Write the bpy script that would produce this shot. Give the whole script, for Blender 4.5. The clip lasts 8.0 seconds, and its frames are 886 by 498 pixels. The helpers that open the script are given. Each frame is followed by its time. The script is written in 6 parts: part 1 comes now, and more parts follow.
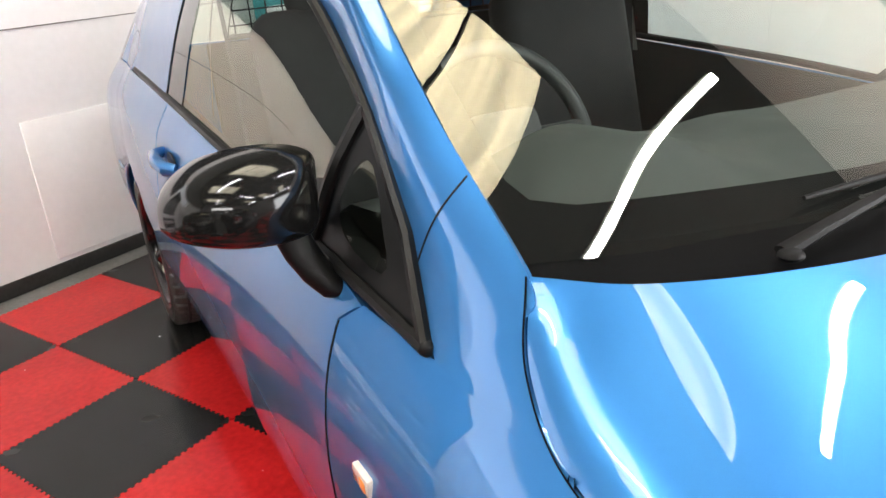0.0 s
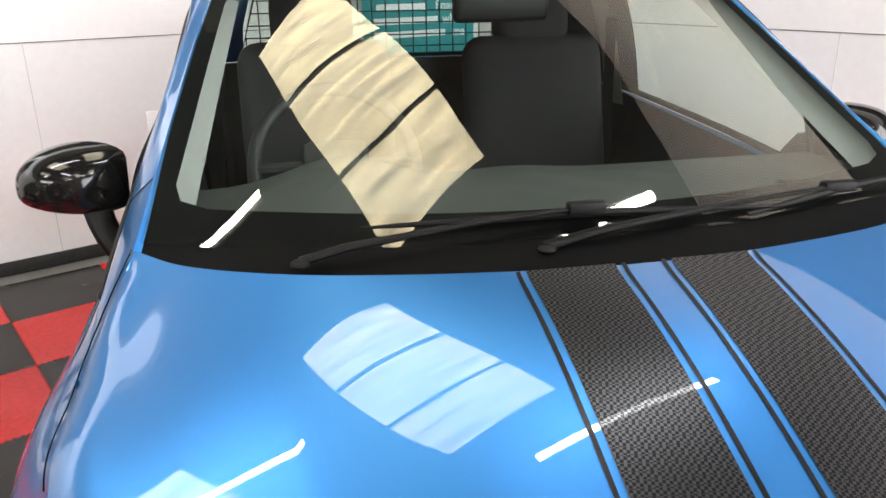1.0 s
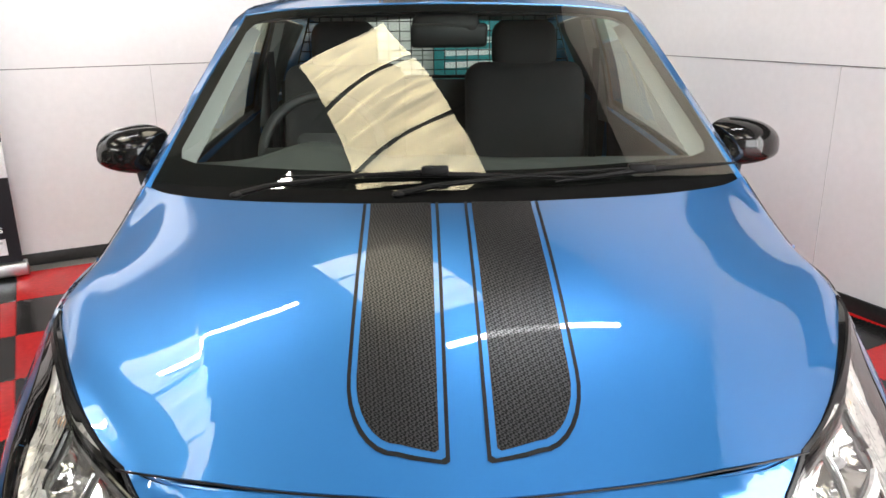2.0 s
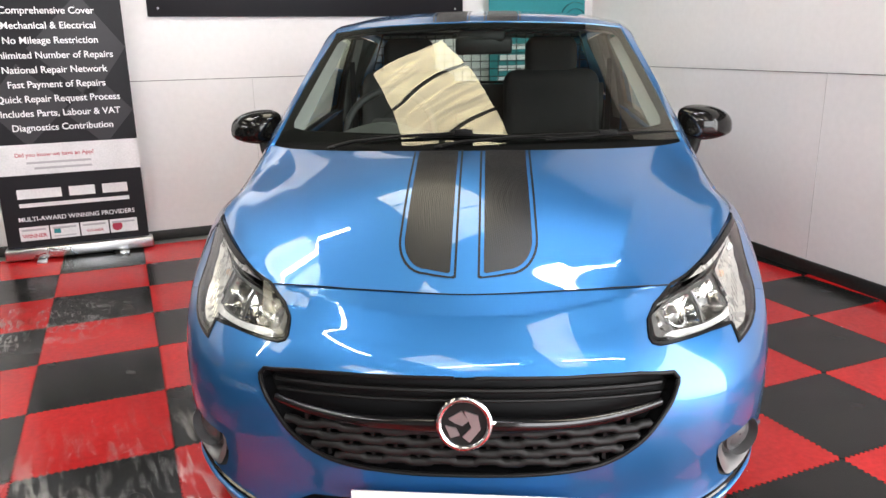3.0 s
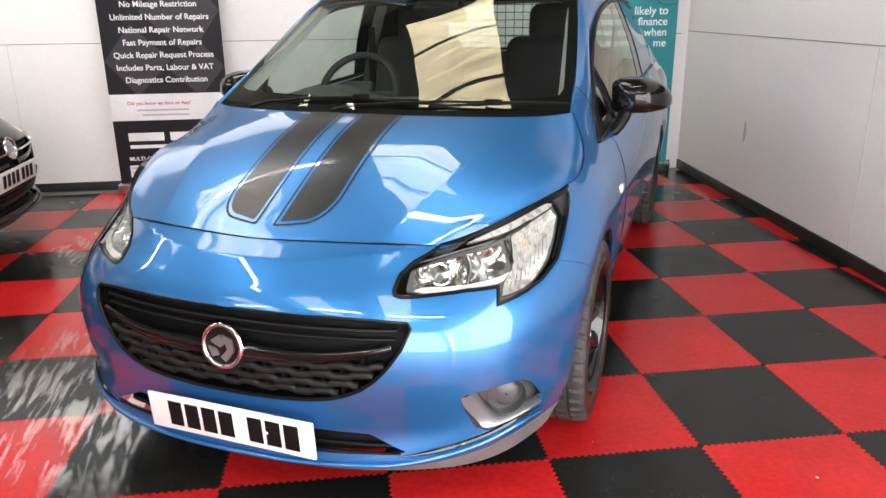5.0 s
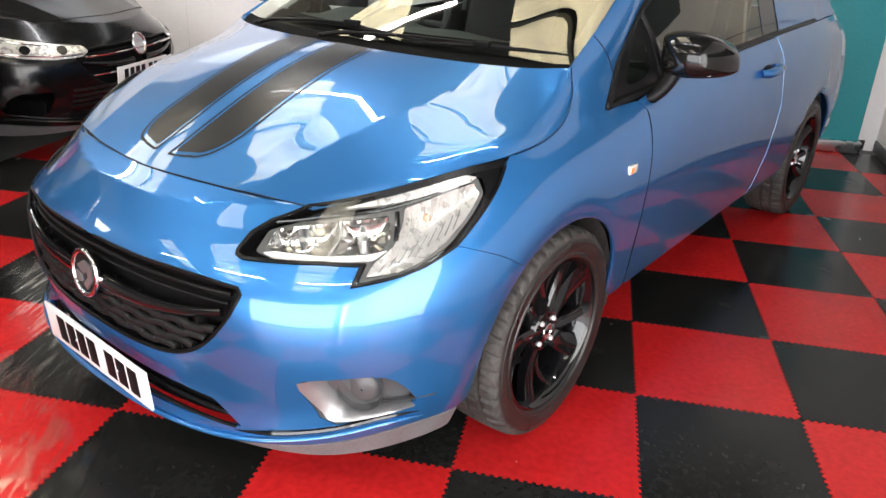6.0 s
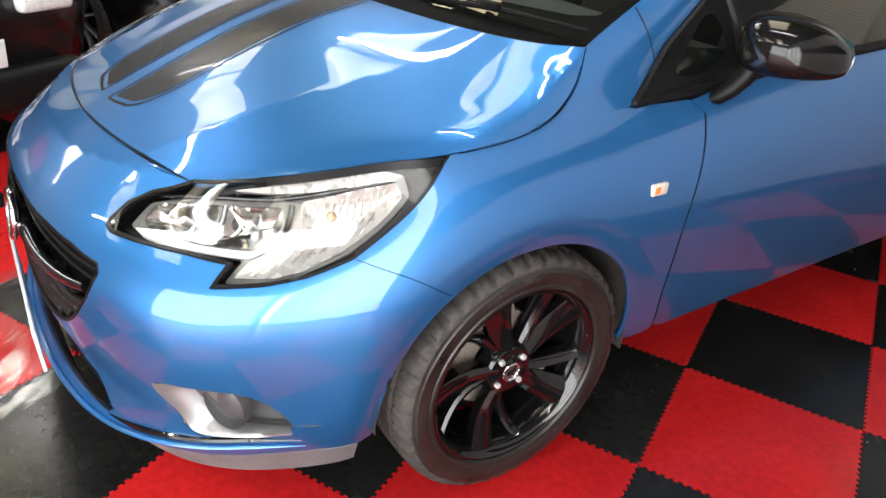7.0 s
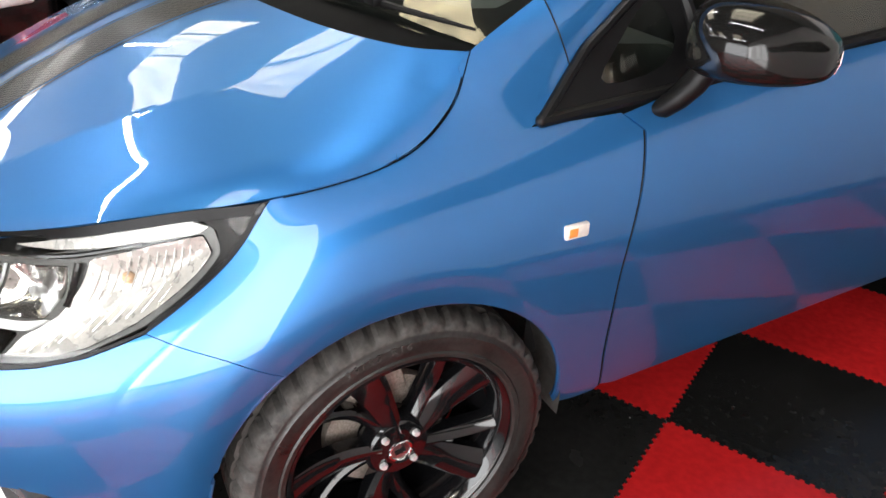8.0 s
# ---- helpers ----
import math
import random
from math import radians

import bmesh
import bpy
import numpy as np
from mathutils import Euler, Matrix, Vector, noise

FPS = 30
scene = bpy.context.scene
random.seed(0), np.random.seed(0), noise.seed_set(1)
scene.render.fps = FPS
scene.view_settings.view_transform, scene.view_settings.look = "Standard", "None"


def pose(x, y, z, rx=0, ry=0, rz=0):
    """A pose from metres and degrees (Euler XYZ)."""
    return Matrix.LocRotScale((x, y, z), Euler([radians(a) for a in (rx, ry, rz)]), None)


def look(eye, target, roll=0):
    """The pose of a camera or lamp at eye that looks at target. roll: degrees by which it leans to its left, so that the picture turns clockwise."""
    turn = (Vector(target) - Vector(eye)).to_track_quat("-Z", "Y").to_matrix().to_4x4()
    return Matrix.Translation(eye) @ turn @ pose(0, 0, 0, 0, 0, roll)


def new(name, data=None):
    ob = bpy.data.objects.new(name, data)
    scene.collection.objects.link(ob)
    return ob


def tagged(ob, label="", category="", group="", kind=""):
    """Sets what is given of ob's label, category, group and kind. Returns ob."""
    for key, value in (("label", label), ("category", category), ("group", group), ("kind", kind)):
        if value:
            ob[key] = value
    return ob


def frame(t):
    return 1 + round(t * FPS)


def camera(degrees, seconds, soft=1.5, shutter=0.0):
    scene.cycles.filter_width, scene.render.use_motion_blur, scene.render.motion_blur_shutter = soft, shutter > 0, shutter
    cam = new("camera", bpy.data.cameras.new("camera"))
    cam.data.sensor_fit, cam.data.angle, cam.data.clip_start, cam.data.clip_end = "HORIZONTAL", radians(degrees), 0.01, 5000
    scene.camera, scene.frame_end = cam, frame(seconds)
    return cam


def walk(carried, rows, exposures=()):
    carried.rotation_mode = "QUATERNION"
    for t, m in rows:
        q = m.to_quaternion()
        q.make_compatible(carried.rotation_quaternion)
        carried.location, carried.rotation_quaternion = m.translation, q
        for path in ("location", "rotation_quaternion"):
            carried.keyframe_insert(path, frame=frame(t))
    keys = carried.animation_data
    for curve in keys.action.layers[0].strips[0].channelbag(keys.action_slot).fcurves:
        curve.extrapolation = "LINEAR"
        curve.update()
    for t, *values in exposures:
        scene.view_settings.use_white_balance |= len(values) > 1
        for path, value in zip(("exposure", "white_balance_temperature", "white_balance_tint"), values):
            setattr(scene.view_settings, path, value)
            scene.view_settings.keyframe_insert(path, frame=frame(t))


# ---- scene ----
cam = camera(61.5, 8.0)
PATH = [
    (0, (-1.104, 0.454, 1.335), (-0.251, 2.096, 0.575), -4.3),
    (0.2, (-0.983, 0.358, 1.326), (-0.249, 2.059, 0.571), -4.2),
    (0.5, (-0.803, 0.213, 1.347), (-0.208, 1.98, 0.625), -2.4),
    (1, (-0.461, -0.072, 1.378), (-0.08, 1.77, 0.699), -0.8),
    (1.2, (-0.36, -0.217, 1.406), (-0.031, 1.627, 0.704), -1.3),
    (2.3, (0.008, -0.887, 1.359), (-0.025, 1.033, 0.8), -0.3),
    (2.5, (0.033, -1.067, 1.356), (-0.034, 0.854, 0.801), -0.6),
    (3, (0.059, -1.493, 1.327), (-0.07, 0.431, 0.799), -1.0),
    (3.5, (0.158, -1.835, 1.297), (-0.024, 0.086, 0.769), -1.6),
    (4, (0.334, -1.886, 1.313), (0.074, 0.023, 0.778), -1.7),
    (4.5, (0.667, -1.718, 1.319), (0.253, 0.16, 0.769), -1.6),
    (5, (1.126, -1.479, 1.346), (0.491, 0.315, 0.73), -0.7),
    (5.2, (1.244, -1.374, 1.375), (0.532, 0.37, 0.704), -0.2),
    (6.3, (1.788, -0.56, 1.335), (0.551, 0.768, 0.496), 3.9),
    (6.5, (1.804, -0.425, 1.333), (0.509, 0.825, 0.461), 4.5),
    (7, (1.828, -0.083, 1.352), (0.398, 0.942, 0.401), 5.0),
    (7.5, (1.828, 0.191, 1.348), (0.324, 1.027, 0.327), 3.6),
    (8, (1.733, 0.444, 1.344), (0.222, 1.264, 0.323), 1.6),
]
walk(cam, [(t, look(eye, target, roll)) for t, eye, target, roll in PATH],
     [(0, 0.34), (0.5, 0.14), (1, 0.09), (2.5, -0.21), (5, -0.34), (6.5, -0.34), (8, -0.34)])

# ---- light ----
world = bpy.data.worlds.new("world")
scene.world = world
world.use_nodes = True
world.node_tree.nodes["Background"].inputs[0].default_value = (0.80, 0.88, 1.0, 1)
world.node_tree.nodes["Background"].inputs[1].default_value = 0.25

# The hall stands askew to the car: its own axes run along the floor tiles and the walls.
HALL = Matrix.Rotation(radians(26.75), 4, "Z") @ Matrix.Translation((1.413, 0.128, 0))


# ---- materials ----
def mat(name, base, rough=0.5, metal=0.0, vary=0.12, scale=6.0, fine=90.0, bump=0.0, coat=0.0, spread=0.0, rough_vary=0.1, **more):
    """A surface with stains and grain at two sizes. spread: how far alike pieces differ."""
    m = bpy.data.materials.new(name)
    m.use_nodes = True
    nodes, links = m.node_tree.nodes, m.node_tree.links
    p = nodes["Principled BSDF"]
    co = nodes.new("ShaderNodeTexCoord")
    big, small = nodes.new("ShaderNodeTexNoise"), nodes.new("ShaderNodeTexNoise")
    big.inputs["Scale"].default_value, small.inputs["Scale"].default_value = scale, fine
    big.inputs["Detail"].default_value, small.inputs["Detail"].default_value = 6, 4
    for n in (big, small):
        links.new(co.outputs["Object"], n.inputs["Vector"])
    both = nodes.new("ShaderNodeMath")
    both.operation = "ADD"
    links.new(big.outputs["Fac"], both.inputs[0])
    links.new(small.outputs["Fac"], both.inputs[1])
    ramp = nodes.new("ShaderNodeMapRange")
    ramp.inputs["From Min"].default_value, ramp.inputs["From Max"].default_value = 0.7, 1.3
    ramp.inputs["To Min"].default_value, ramp.inputs["To Max"].default_value = 1 - vary, 1 + vary
    links.new(both.outputs[0], ramp.inputs["Value"])
    last = ramp.outputs[0]
    if spread:
        info, more_range, times = nodes.new("ShaderNodeObjectInfo"), nodes.new("ShaderNodeMapRange"), nodes.new("ShaderNodeMath")
        more_range.inputs["To Min"].default_value, more_range.inputs["To Max"].default_value = 1 - spread, 1 + spread
        times.operation = "MULTIPLY"
        links.new(info.outputs["Random"], more_range.inputs["Value"])
        links.new(last, times.inputs[0])
        links.new(more_range.outputs[0], times.inputs[1])
        last = times.outputs[0]
    colour = nodes.new("ShaderNodeVectorMath")
    colour.operation = "SCALE"
    colour.inputs[0].default_value = base
    links.new(last, colour.inputs["Scale"])
    links.new(colour.outputs[0], p.inputs["Base Color"])
    shine = nodes.new("ShaderNodeMapRange")
    shine.inputs["From Min"].default_value, shine.inputs["From Max"].default_value = 0.3, 0.7
    shine.inputs["To Min"].default_value, shine.inputs["To Max"].default_value = rough * (1 - rough_vary), min(1, rough * (1 + rough_vary))
    links.new(big.outputs["Fac"], shine.inputs["Value"])
    links.new(shine.outputs[0], p.inputs["Roughness"])
    p.inputs["Metallic"].default_value = metal
    p.inputs["Coat Weight"].default_value = coat
    p.inputs["Coat Roughness"].default_value = 0.012
    if bump:
        b = nodes.new("ShaderNodeBump")
        b.inputs["Strength"].default_value, b.inputs["Distance"].default_value = bump, 0.002
        links.new(both.outputs[0], b.inputs["Height"])
        links.new(b.outputs[0], p.inputs["Normal"])
    for key, value in more.items():
        p.inputs[key.replace("_", " ")].default_value = value
    return m


def glow(name, colour, strength):
    m = bpy.data.materials.new(name)
    m.use_nodes = True
    p = m.node_tree.nodes["Principled BSDF"]
    p.inputs["Base Color"].default_value = (0.8, 0.8, 0.8, 1)
    p.inputs["Emission Color"].default_value, p.inputs["Emission Strength"].default_value = (*colour, 1), strength
    return m


def clear(name, tint, base=0.08, sheen=(1, 1, 1), rough=0.0):
    """Thin glass: it reflects as glass does and lets the rest straight through."""
    m = bpy.data.materials.new(name)
    m.use_nodes = True
    nodes, links = m.node_tree.nodes, m.node_tree.links
    nodes.remove(nodes["Principled BSDF"])
    see, gloss, mix, facing, power, scale_up = (nodes.new("ShaderNode" + n) for n in ("BsdfTransparent", "BsdfGlossy", "MixShader", "LayerWeight", "Math", "MapRange"))
    see.inputs[0].default_value = (*tint, 1)
    gloss.inputs["Color"].default_value = (*sheen, 1)
    gloss.inputs["Roughness"].default_value = rough
    facing.inputs["Blend"].default_value = 0.5
    power.operation = "POWER"
    power.inputs[1].default_value = 4.2
    links.new(facing.outputs["Facing"], power.inputs[0])
    links.new(power.outputs[0], scale_up.inputs["Value"])
    scale_up.inputs["To Min"].default_value, scale_up.inputs["To Max"].default_value = base, 1.0
    links.new(scale_up.outputs[0], mix.inputs[0])
    links.new(see.outputs[0], mix.inputs[1])
    links.new(gloss.outputs[0], mix.inputs[2])
    links.new(mix.outputs[0], nodes["Material Output"].inputs["Surface"])
    return m


PAINT = mat("blue_metallic_paint", (0.026, 0.168, 0.432), 0.38, 0.68, 0.03, 3, 900, coat=1.0, Coat_IOR=1.56)
GLOSS_BLACK = mat("gloss_black", (0.004, 0.004, 0.0045), 0.10, 0.0, 0.1, 5, 60, coat=0.25)
GRILLE_GREY = mat("grille_plastic", (0.007, 0.007, 0.0072), 0.5, 0.0, 0.2, 12, 400, 0.15, Specular_IOR_Level=0.3)
PLASTIC = mat("black_plastic", (0.005, 0.005, 0.0052), 0.45, 0.0, 0.2, 12, 400, 0.15, Specular_IOR_Level=0.25)
TRIM = mat("window_trim", (0.0045, 0.0045, 0.0047), 0.40, 0.0, 0.15, 9, 200, Specular_IOR_Level=0.2)
CAP_BLACK = mat("mirror_black", (0.007, 0.0068, 0.0065), 0.10, 0.0, 0.15, 5, 400, Specular_IOR_Level=0.42)
LIP_GREY = mat("worn_grey_plastic", (0.13, 0.13, 0.135), 0.45, 0.0, 0.25, 12, 200, 0.15)
RUBBER = mat("tyre_rubber", (0.038, 0.035, 0.032), 0.7, 0.0, 0.6, 9, 120, 0.3)
SIDEWALL = mat("tyre_sidewall", (0.016, 0.015, 0.014), 0.38, 0.0, 0.7, 9, 120, 0.2, rough_vary=0.35)
LINER = mat("dusty_liner", (0.034, 0.031, 0.028), 0.8, 0.0, 0.6, 9, 90, 0.4)
CHROME = mat("chrome", (0.82, 0.82, 0.83), 0.07, 1.0, 0.03, 4, 30)
SATIN = mat("satin_silver", (0.62, 0.63, 0.65), 0.28, 1.0, 0.06, 6, 80)
CABIN = mat("cabin_plastic", (0.015, 0.016, 0.016), 0.6, 0.0, 0.2, 10, 500, 0.03)
CABIN_GREY = mat("cabin_grey", (0.24, 0.25, 0.24), 0.6, 0.0, 0.08, 8, 200, 0.1)
CLOTH = mat("seat_cloth", (0.014, 0.014, 0.015), 0.85, 0.0, 0.3, 20, 700, 0.4)
GLASS = clear("window_glass", (0.80, 0.88, 0.84), 0.085, (1.0, 0.95, 0.80))
FRIT = mat("black_glass_print", (0.0025, 0.0025, 0.0026), 0.7, 0.0, 0.1, 5, 60, Specular_IOR_Level=0.05)
WIPER = mat("wiper_rubber", (0.0035, 0.0035, 0.0036), 0.55, 0.0, 0.2, 12, 300, Specular_IOR_Level=0.15)
LENS = clear("lamp_lens", (0.90, 0.91, 0.90), 0.028)


def weave(name):
    """Printed carbon cloth: small twill squares that catch the light by turns, under a clear film."""
    m = mat(name, (0.02, 0.02, 0.021), 0.36, 0.0, 0.15, 4, 60, coat=0.06, Specular_IOR_Level=0.32)
    nodes, links = m.node_tree.nodes, m.node_tree.links
    p = nodes["Principled BSDF"]
    co, turn, chk = nodes.new("ShaderNodeTexCoord"), nodes.new("ShaderNodeMapping"), nodes.new("ShaderNodeTexChecker")
    turn.inputs["Rotation"].default_value = (0, 0, radians(20))
    links.new(co.outputs["Object"], turn.inputs["Vector"])
    links.new(turn.outputs[0], chk.inputs["Vector"])
    chk.inputs["Scale"].default_value = 270
    chk.inputs["Color1"].default_value, chk.inputs["Color2"].default_value = (0.005, 0.005, 0.0055, 1), (0.016, 0.016, 0.017, 1)
    links.new(chk.outputs["Color"], p.inputs["Base Color"])
    for key, low, high in (("Roughness", .30, .40), ("Specular IOR Level", .45, .10)):
        swing = nodes.new("ShaderNodeMapRange")
        swing.inputs["To Min"].default_value, swing.inputs["To Max"].default_value = low, high
        links.new(chk.outputs["Fac"], swing.inputs["Value"])
        links.new(swing.outputs[0], p.inputs[key])
    return m


CARBON = weave("carbon_film")
CARBON_LINE = mat("black_film", (0.006, 0.006, 0.0065), 0.35, 0.0, 0.1, Specular_IOR_Level=0.2)
WHITE_PLATE = mat("plate_white", (0.78, 0.78, 0.77), 0.4, 0.0, 0.05, 20, 200)
# Near black for print marks and for sheets that stand in for deep shade.
INK_AND_SHADE = mat("ink_black", (0.004, 0.004, 0.0045), 0.6, Specular_IOR_Level=0.2)
RED_TILE = mat("red_pvc", (0.50, 0.015, 0.016), 0.20, 0.0, 0.20, 3.0, 45, 0.05, spread=0.10, rough_vary=0.45, Specular_IOR_Level=0.25)
GREY_TILE = mat("black_pvc", (0.012, 0.012, 0.0115), 0.22, 0.0, 0.35, 3.0, 45, 0.05, spread=0.15, rough_vary=0.45, Specular_IOR_Level=0.25)
WALL = mat("white_wall_panel", (0.80, 0.775, 0.77), 0.55, 0.0, 0.03, 1.3, 25, 0.03)
# Grey of the unseen walls, chosen to darken what the car mirrors.
WALL_DULL = mat("grey_block_wall", (0.30, 0.29, 0.28), 0.7, 0.0, 0.15, 1.3, 25, 0.1)
SKIRT = mat("black_skirting", (0.018, 0.017, 0.016), 0.5, 0.0, 0.4, 8, 60, 0.1)
SLAB = mat("concrete_slab", (0.16, 0.155, 0.15), 0.5, 0.0, 0.25, 2, 60, 0.1)
CEILING = mat("roof_sheet", (0.035, 0.034, 0.033), 0.6, 0.0, 0.2, 2, 30)
BANNER = mat("dark_banner", (0.009, 0.008, 0.011), 0.5, 0.0, 0.1, 2, 60, Specular_IOR_Level=0.25)
TEAL = mat("teal_banner", (0.015, 0.22, 0.25), 0.45, 0.0, 0.1, 2, 60)
PRINT_WHITE = mat("print_white", (0.75, 0.74, 0.76), 0.5)
PRINT_RED = mat("print_red", (0.45, 0.03, 0.07), 0.5)
DARK_PAINT = mat("black_car_paint", (0.004, 0.004, 0.0045), 0.2, 0.0, 0.1, 4, 400, coat=0.2, Specular_IOR_Level=0.35)
AMBER = mat("amber_bulb", (0.75, 0.25, 0.05), 0.3)
TUBE = glow("lamp_tube", (0.97, 0.97, 1.0), 105)
SKYLIGHT = glow("skylight_sheet", (1.0, 0.91, 0.67), 4.6)
sn, sl = SKYLIGHT.node_tree.nodes, SKYLIGHT.node_tree.links
s_co, s_map, s_noise, s_range = sn.new("ShaderNodeTexCoord"), sn.new("ShaderNodeMapping"), sn.new("ShaderNodeTexNoise"), sn.new("ShaderNodeMapRange")
s_map.inputs["Scale"].default_value = (0.7, 7.0, 1.0)
s_noise.inputs["Scale"].default_value, s_noise.inputs["Detail"].default_value = 2.2, 7
s_range.inputs["From Min"].default_value, s_range.inputs["From Max"].default_value = 0.3, 0.7
s_range.inputs["To Min"].default_value, s_range.inputs["To Max"].default_value = 2.3, 8.3
sl.new(s_co.outputs["Object"], s_map.inputs["Vector"])
sl.new(s_map.outputs[0], s_noise.inputs["Vector"])
sl.new(s_noise.outputs["Fac"], s_range.inputs["Value"])
sl.new(s_range.outputs[0], sn["Principled BSDF"].inputs["Emission Strength"])


# ---- building helpers ----
def mesh_from(verts, faces, normals=None, smooth=True):
    me = bpy.data.meshes.new("mesh")
    me.from_pydata([tuple(map(float, v)) for v in verts], [], [tuple(map(int, f)) for f in faces])
    me.polygons.foreach_set("use_smooth", [smooth] * len(me.polygons))
    if normals is not None:
        me.normals_split_custom_set_from_vertices([tuple(map(float, n)) for n in normals])
    return me


def part(name, shape, material, parent=None, label="", at=None, flat=False):
    """Links a bmesh or mesh as one object under a thing or a part."""
    me = shape
    if isinstance(shape, bmesh.types.BMesh):
        me = bpy.data.meshes.new(name)
        shape.to_mesh(me)
        shape.free()
        if not flat:
            me.polygons.foreach_set("use_smooth", [True] * len(me.polygons))
            me.set_sharp_from_angle(angle=radians(38))
    if not me.materials:
        me.materials.append(material)
    ob = new(name, me)
    if at is not None:
        ob.matrix_basis = at
    if parent is not None:
        ob.parent = parent
    if label:
        ob["label"] = label
    return ob


def thing(name, label, category, m=None, group="", kind=""):
    ob = new(name)
    if m is not None:
        ob.matrix_basis = m
    return tagged(ob, label, category, group, kind)


def box(x0, x1, y0, y1, z0, z1, bevel=0.0, segments=2, bm=None):
    bm2 = bmesh.new()
    bmesh.ops.create_cube(bm2, size=1, matrix=Matrix.Translation(((x0 + x1) / 2, (y0 + y1) / 2, (z0 + z1) / 2)) @ Matrix.Diagonal((x1 - x0, y1 - y0, z1 - z0, 1)))
    if bevel:
        bmesh.ops.bevel(bm2, geom=bm2.edges[:], offset=bevel, segments=segments, affect="EDGES", profile=0.5)
    return join(bm, bm2)


def join(bm, other, m=None):
    """Adds one bmesh to another (or returns it, if there is none)."""
    if m is not None:
        bmesh.ops.transform(other, matrix=m, verts=other.verts)
    if bm is None:
        return other
    me = bpy.data.meshes.new("tmp")
    other.to_mesh(me)
    other.free()
    bm.from_mesh(me)
    bpy.data.meshes.remove(me)
    return bm


def rod(points, radius, sides=8, bm=None, flat=1.0, closed=False):
    """A rod of round section along a line of points; flat squeezes it in z. radius: a number or one for each point."""
    p = [Vector(q) for q in points]
    n = len(p)
    radii = radius if isinstance(radius, (list, tuple)) else [radius] * n
    bm2 = bmesh.new()
    rings = []
    for i, q in enumerate(p):
        ahead = (p[(i + 1) % n] - p[i - 1]) if closed else (p[min(i + 1, n - 1)] - p[max(i - 1, 0)])
        ahead.normalize()
        up = Vector((0, 0, 1)) if abs(ahead.z) < 0.95 else Vector((0, 1, 0))
        a = ahead.cross(up).normalized()
        b = a.cross(ahead)
        rings.append([bm2.verts.new(q + radii[i] * (math.cos(k * math.tau / sides) * a + flat * math.sin(k * math.tau / sides) * b)) for k in range(sides)])
    for i in range(n if closed else n - 1):
        r0, r1 = rings[i], rings[(i + 1) % n]
        for k in range(sides):
            bm2.faces.new((r0[k], r0[(k + 1) % sides], r1[(k + 1) % sides], r1[k]))
    if not closed:
        bm2.faces.new(rings[0][::-1])
        bm2.faces.new(rings[-1])
    bmesh.ops.recalc_face_normals(bm2, faces=bm2.faces)
    return join(bm, bm2)


def lathe(profile, steps=64, bm=None, axis="X"):
    """Turns a profile of (along, radius) round the x axis."""
    bm2 = bmesh.new()
    rings = [[bm2.verts.new((a, r * math.cos(k * math.tau / steps), r * math.sin(k * math.tau / steps))) for k in range(steps)] for a, r in profile]
    for r0, r1 in zip(rings, rings[1:]):
        for k in range(steps):
            bm2.faces.new((r0[k], r0[(k + 1) % steps], r1[(k + 1) % steps], r1[k]))
    bmesh.ops.recalc_face_normals(bm2, faces=bm2.faces)
    return join(bm, bm2)


def slab(outline, y0, y1, bm=None, bevel=0.0):
    """An outline in (x, z) pulled from y0 to y1."""
    bm2 = bmesh.new()
    face = bm2.faces.new([bm2.verts.new((x, y0, z)) for x, z in outline])
    out = bmesh.ops.extrude_face_region(bm2, geom=[face])
    bmesh.ops.translate(bm2, vec=(0, y1 - y0, 0), verts=[v for v in out["geom"] if isinstance(v, bmesh.types.BMVert)])
    bmesh.ops.recalc_face_normals(bm2, faces=bm2.faces)
    if bevel:
        bmesh.ops.bevel(bm2, geom=bm2.edges[:], offset=bevel, segments=2, affect="EDGES", profile=0.5)
    return join(bm, bm2)


def words(text, size, m, material, parent, name="lettering", depth=0.0008, align="CENTER"):
    cu = bpy.data.curves.new(name, "FONT")
    cu.body, cu.size, cu.extrude, cu.align_x, cu.align_y = text, size, depth, align, "CENTER"
    cu.offset = size * 0.014
    cu.materials.append(material)
    ob = new(name, cu)
    ob.matrix_basis = m
    ob.parent = parent
    return ob


# ---- the car's surfaces: lines drawn over the body, with smooth skins through them ----
# Each level runs from the middle of the nose round the corner and along the side to the middle of the tail.
SILL_LINE = [(0, .03, .175), (.25, .045, .173), (.46, .105, .17), (.62, .205, .165), (.72, .36, .165), (.775, .55, .18), (.80, .86, .25),
    (.805, 1.2, .26), (.81, 1.8, .27), (.81, 2.6, .28), (.81, 3.37, .28), (.72, 3.85, .28), (0, 4.0, .28)]
LIP_LINE = [(0, -.005, .21), (.25, .01, .212), (.465, .067, .222), (.635, .18, .25), (.755, .345, .283), (.83, .55, .29), (.842, .86, .31),
    (.832, 1.2, .31), (.832, 1.8, .33), (.834, 2.6, .34), (.85, 3.37, .34), (.76, 3.88, .35), (0, 4.02, .35)]
INTAKE_LINE = [(0, .034, .28), (.25, .046, .28), (.47, .095, .29), (.645, .196, .315), (.768, .362, .35), (.845, .555, .38), (.86, .86, .42),
    (.852, 1.2, .43), (.853, 1.8, .45), (.856, 2.6, .46), (.868, 3.37, .46), (.78, 3.9, .46), (0, 4.03, .46)]
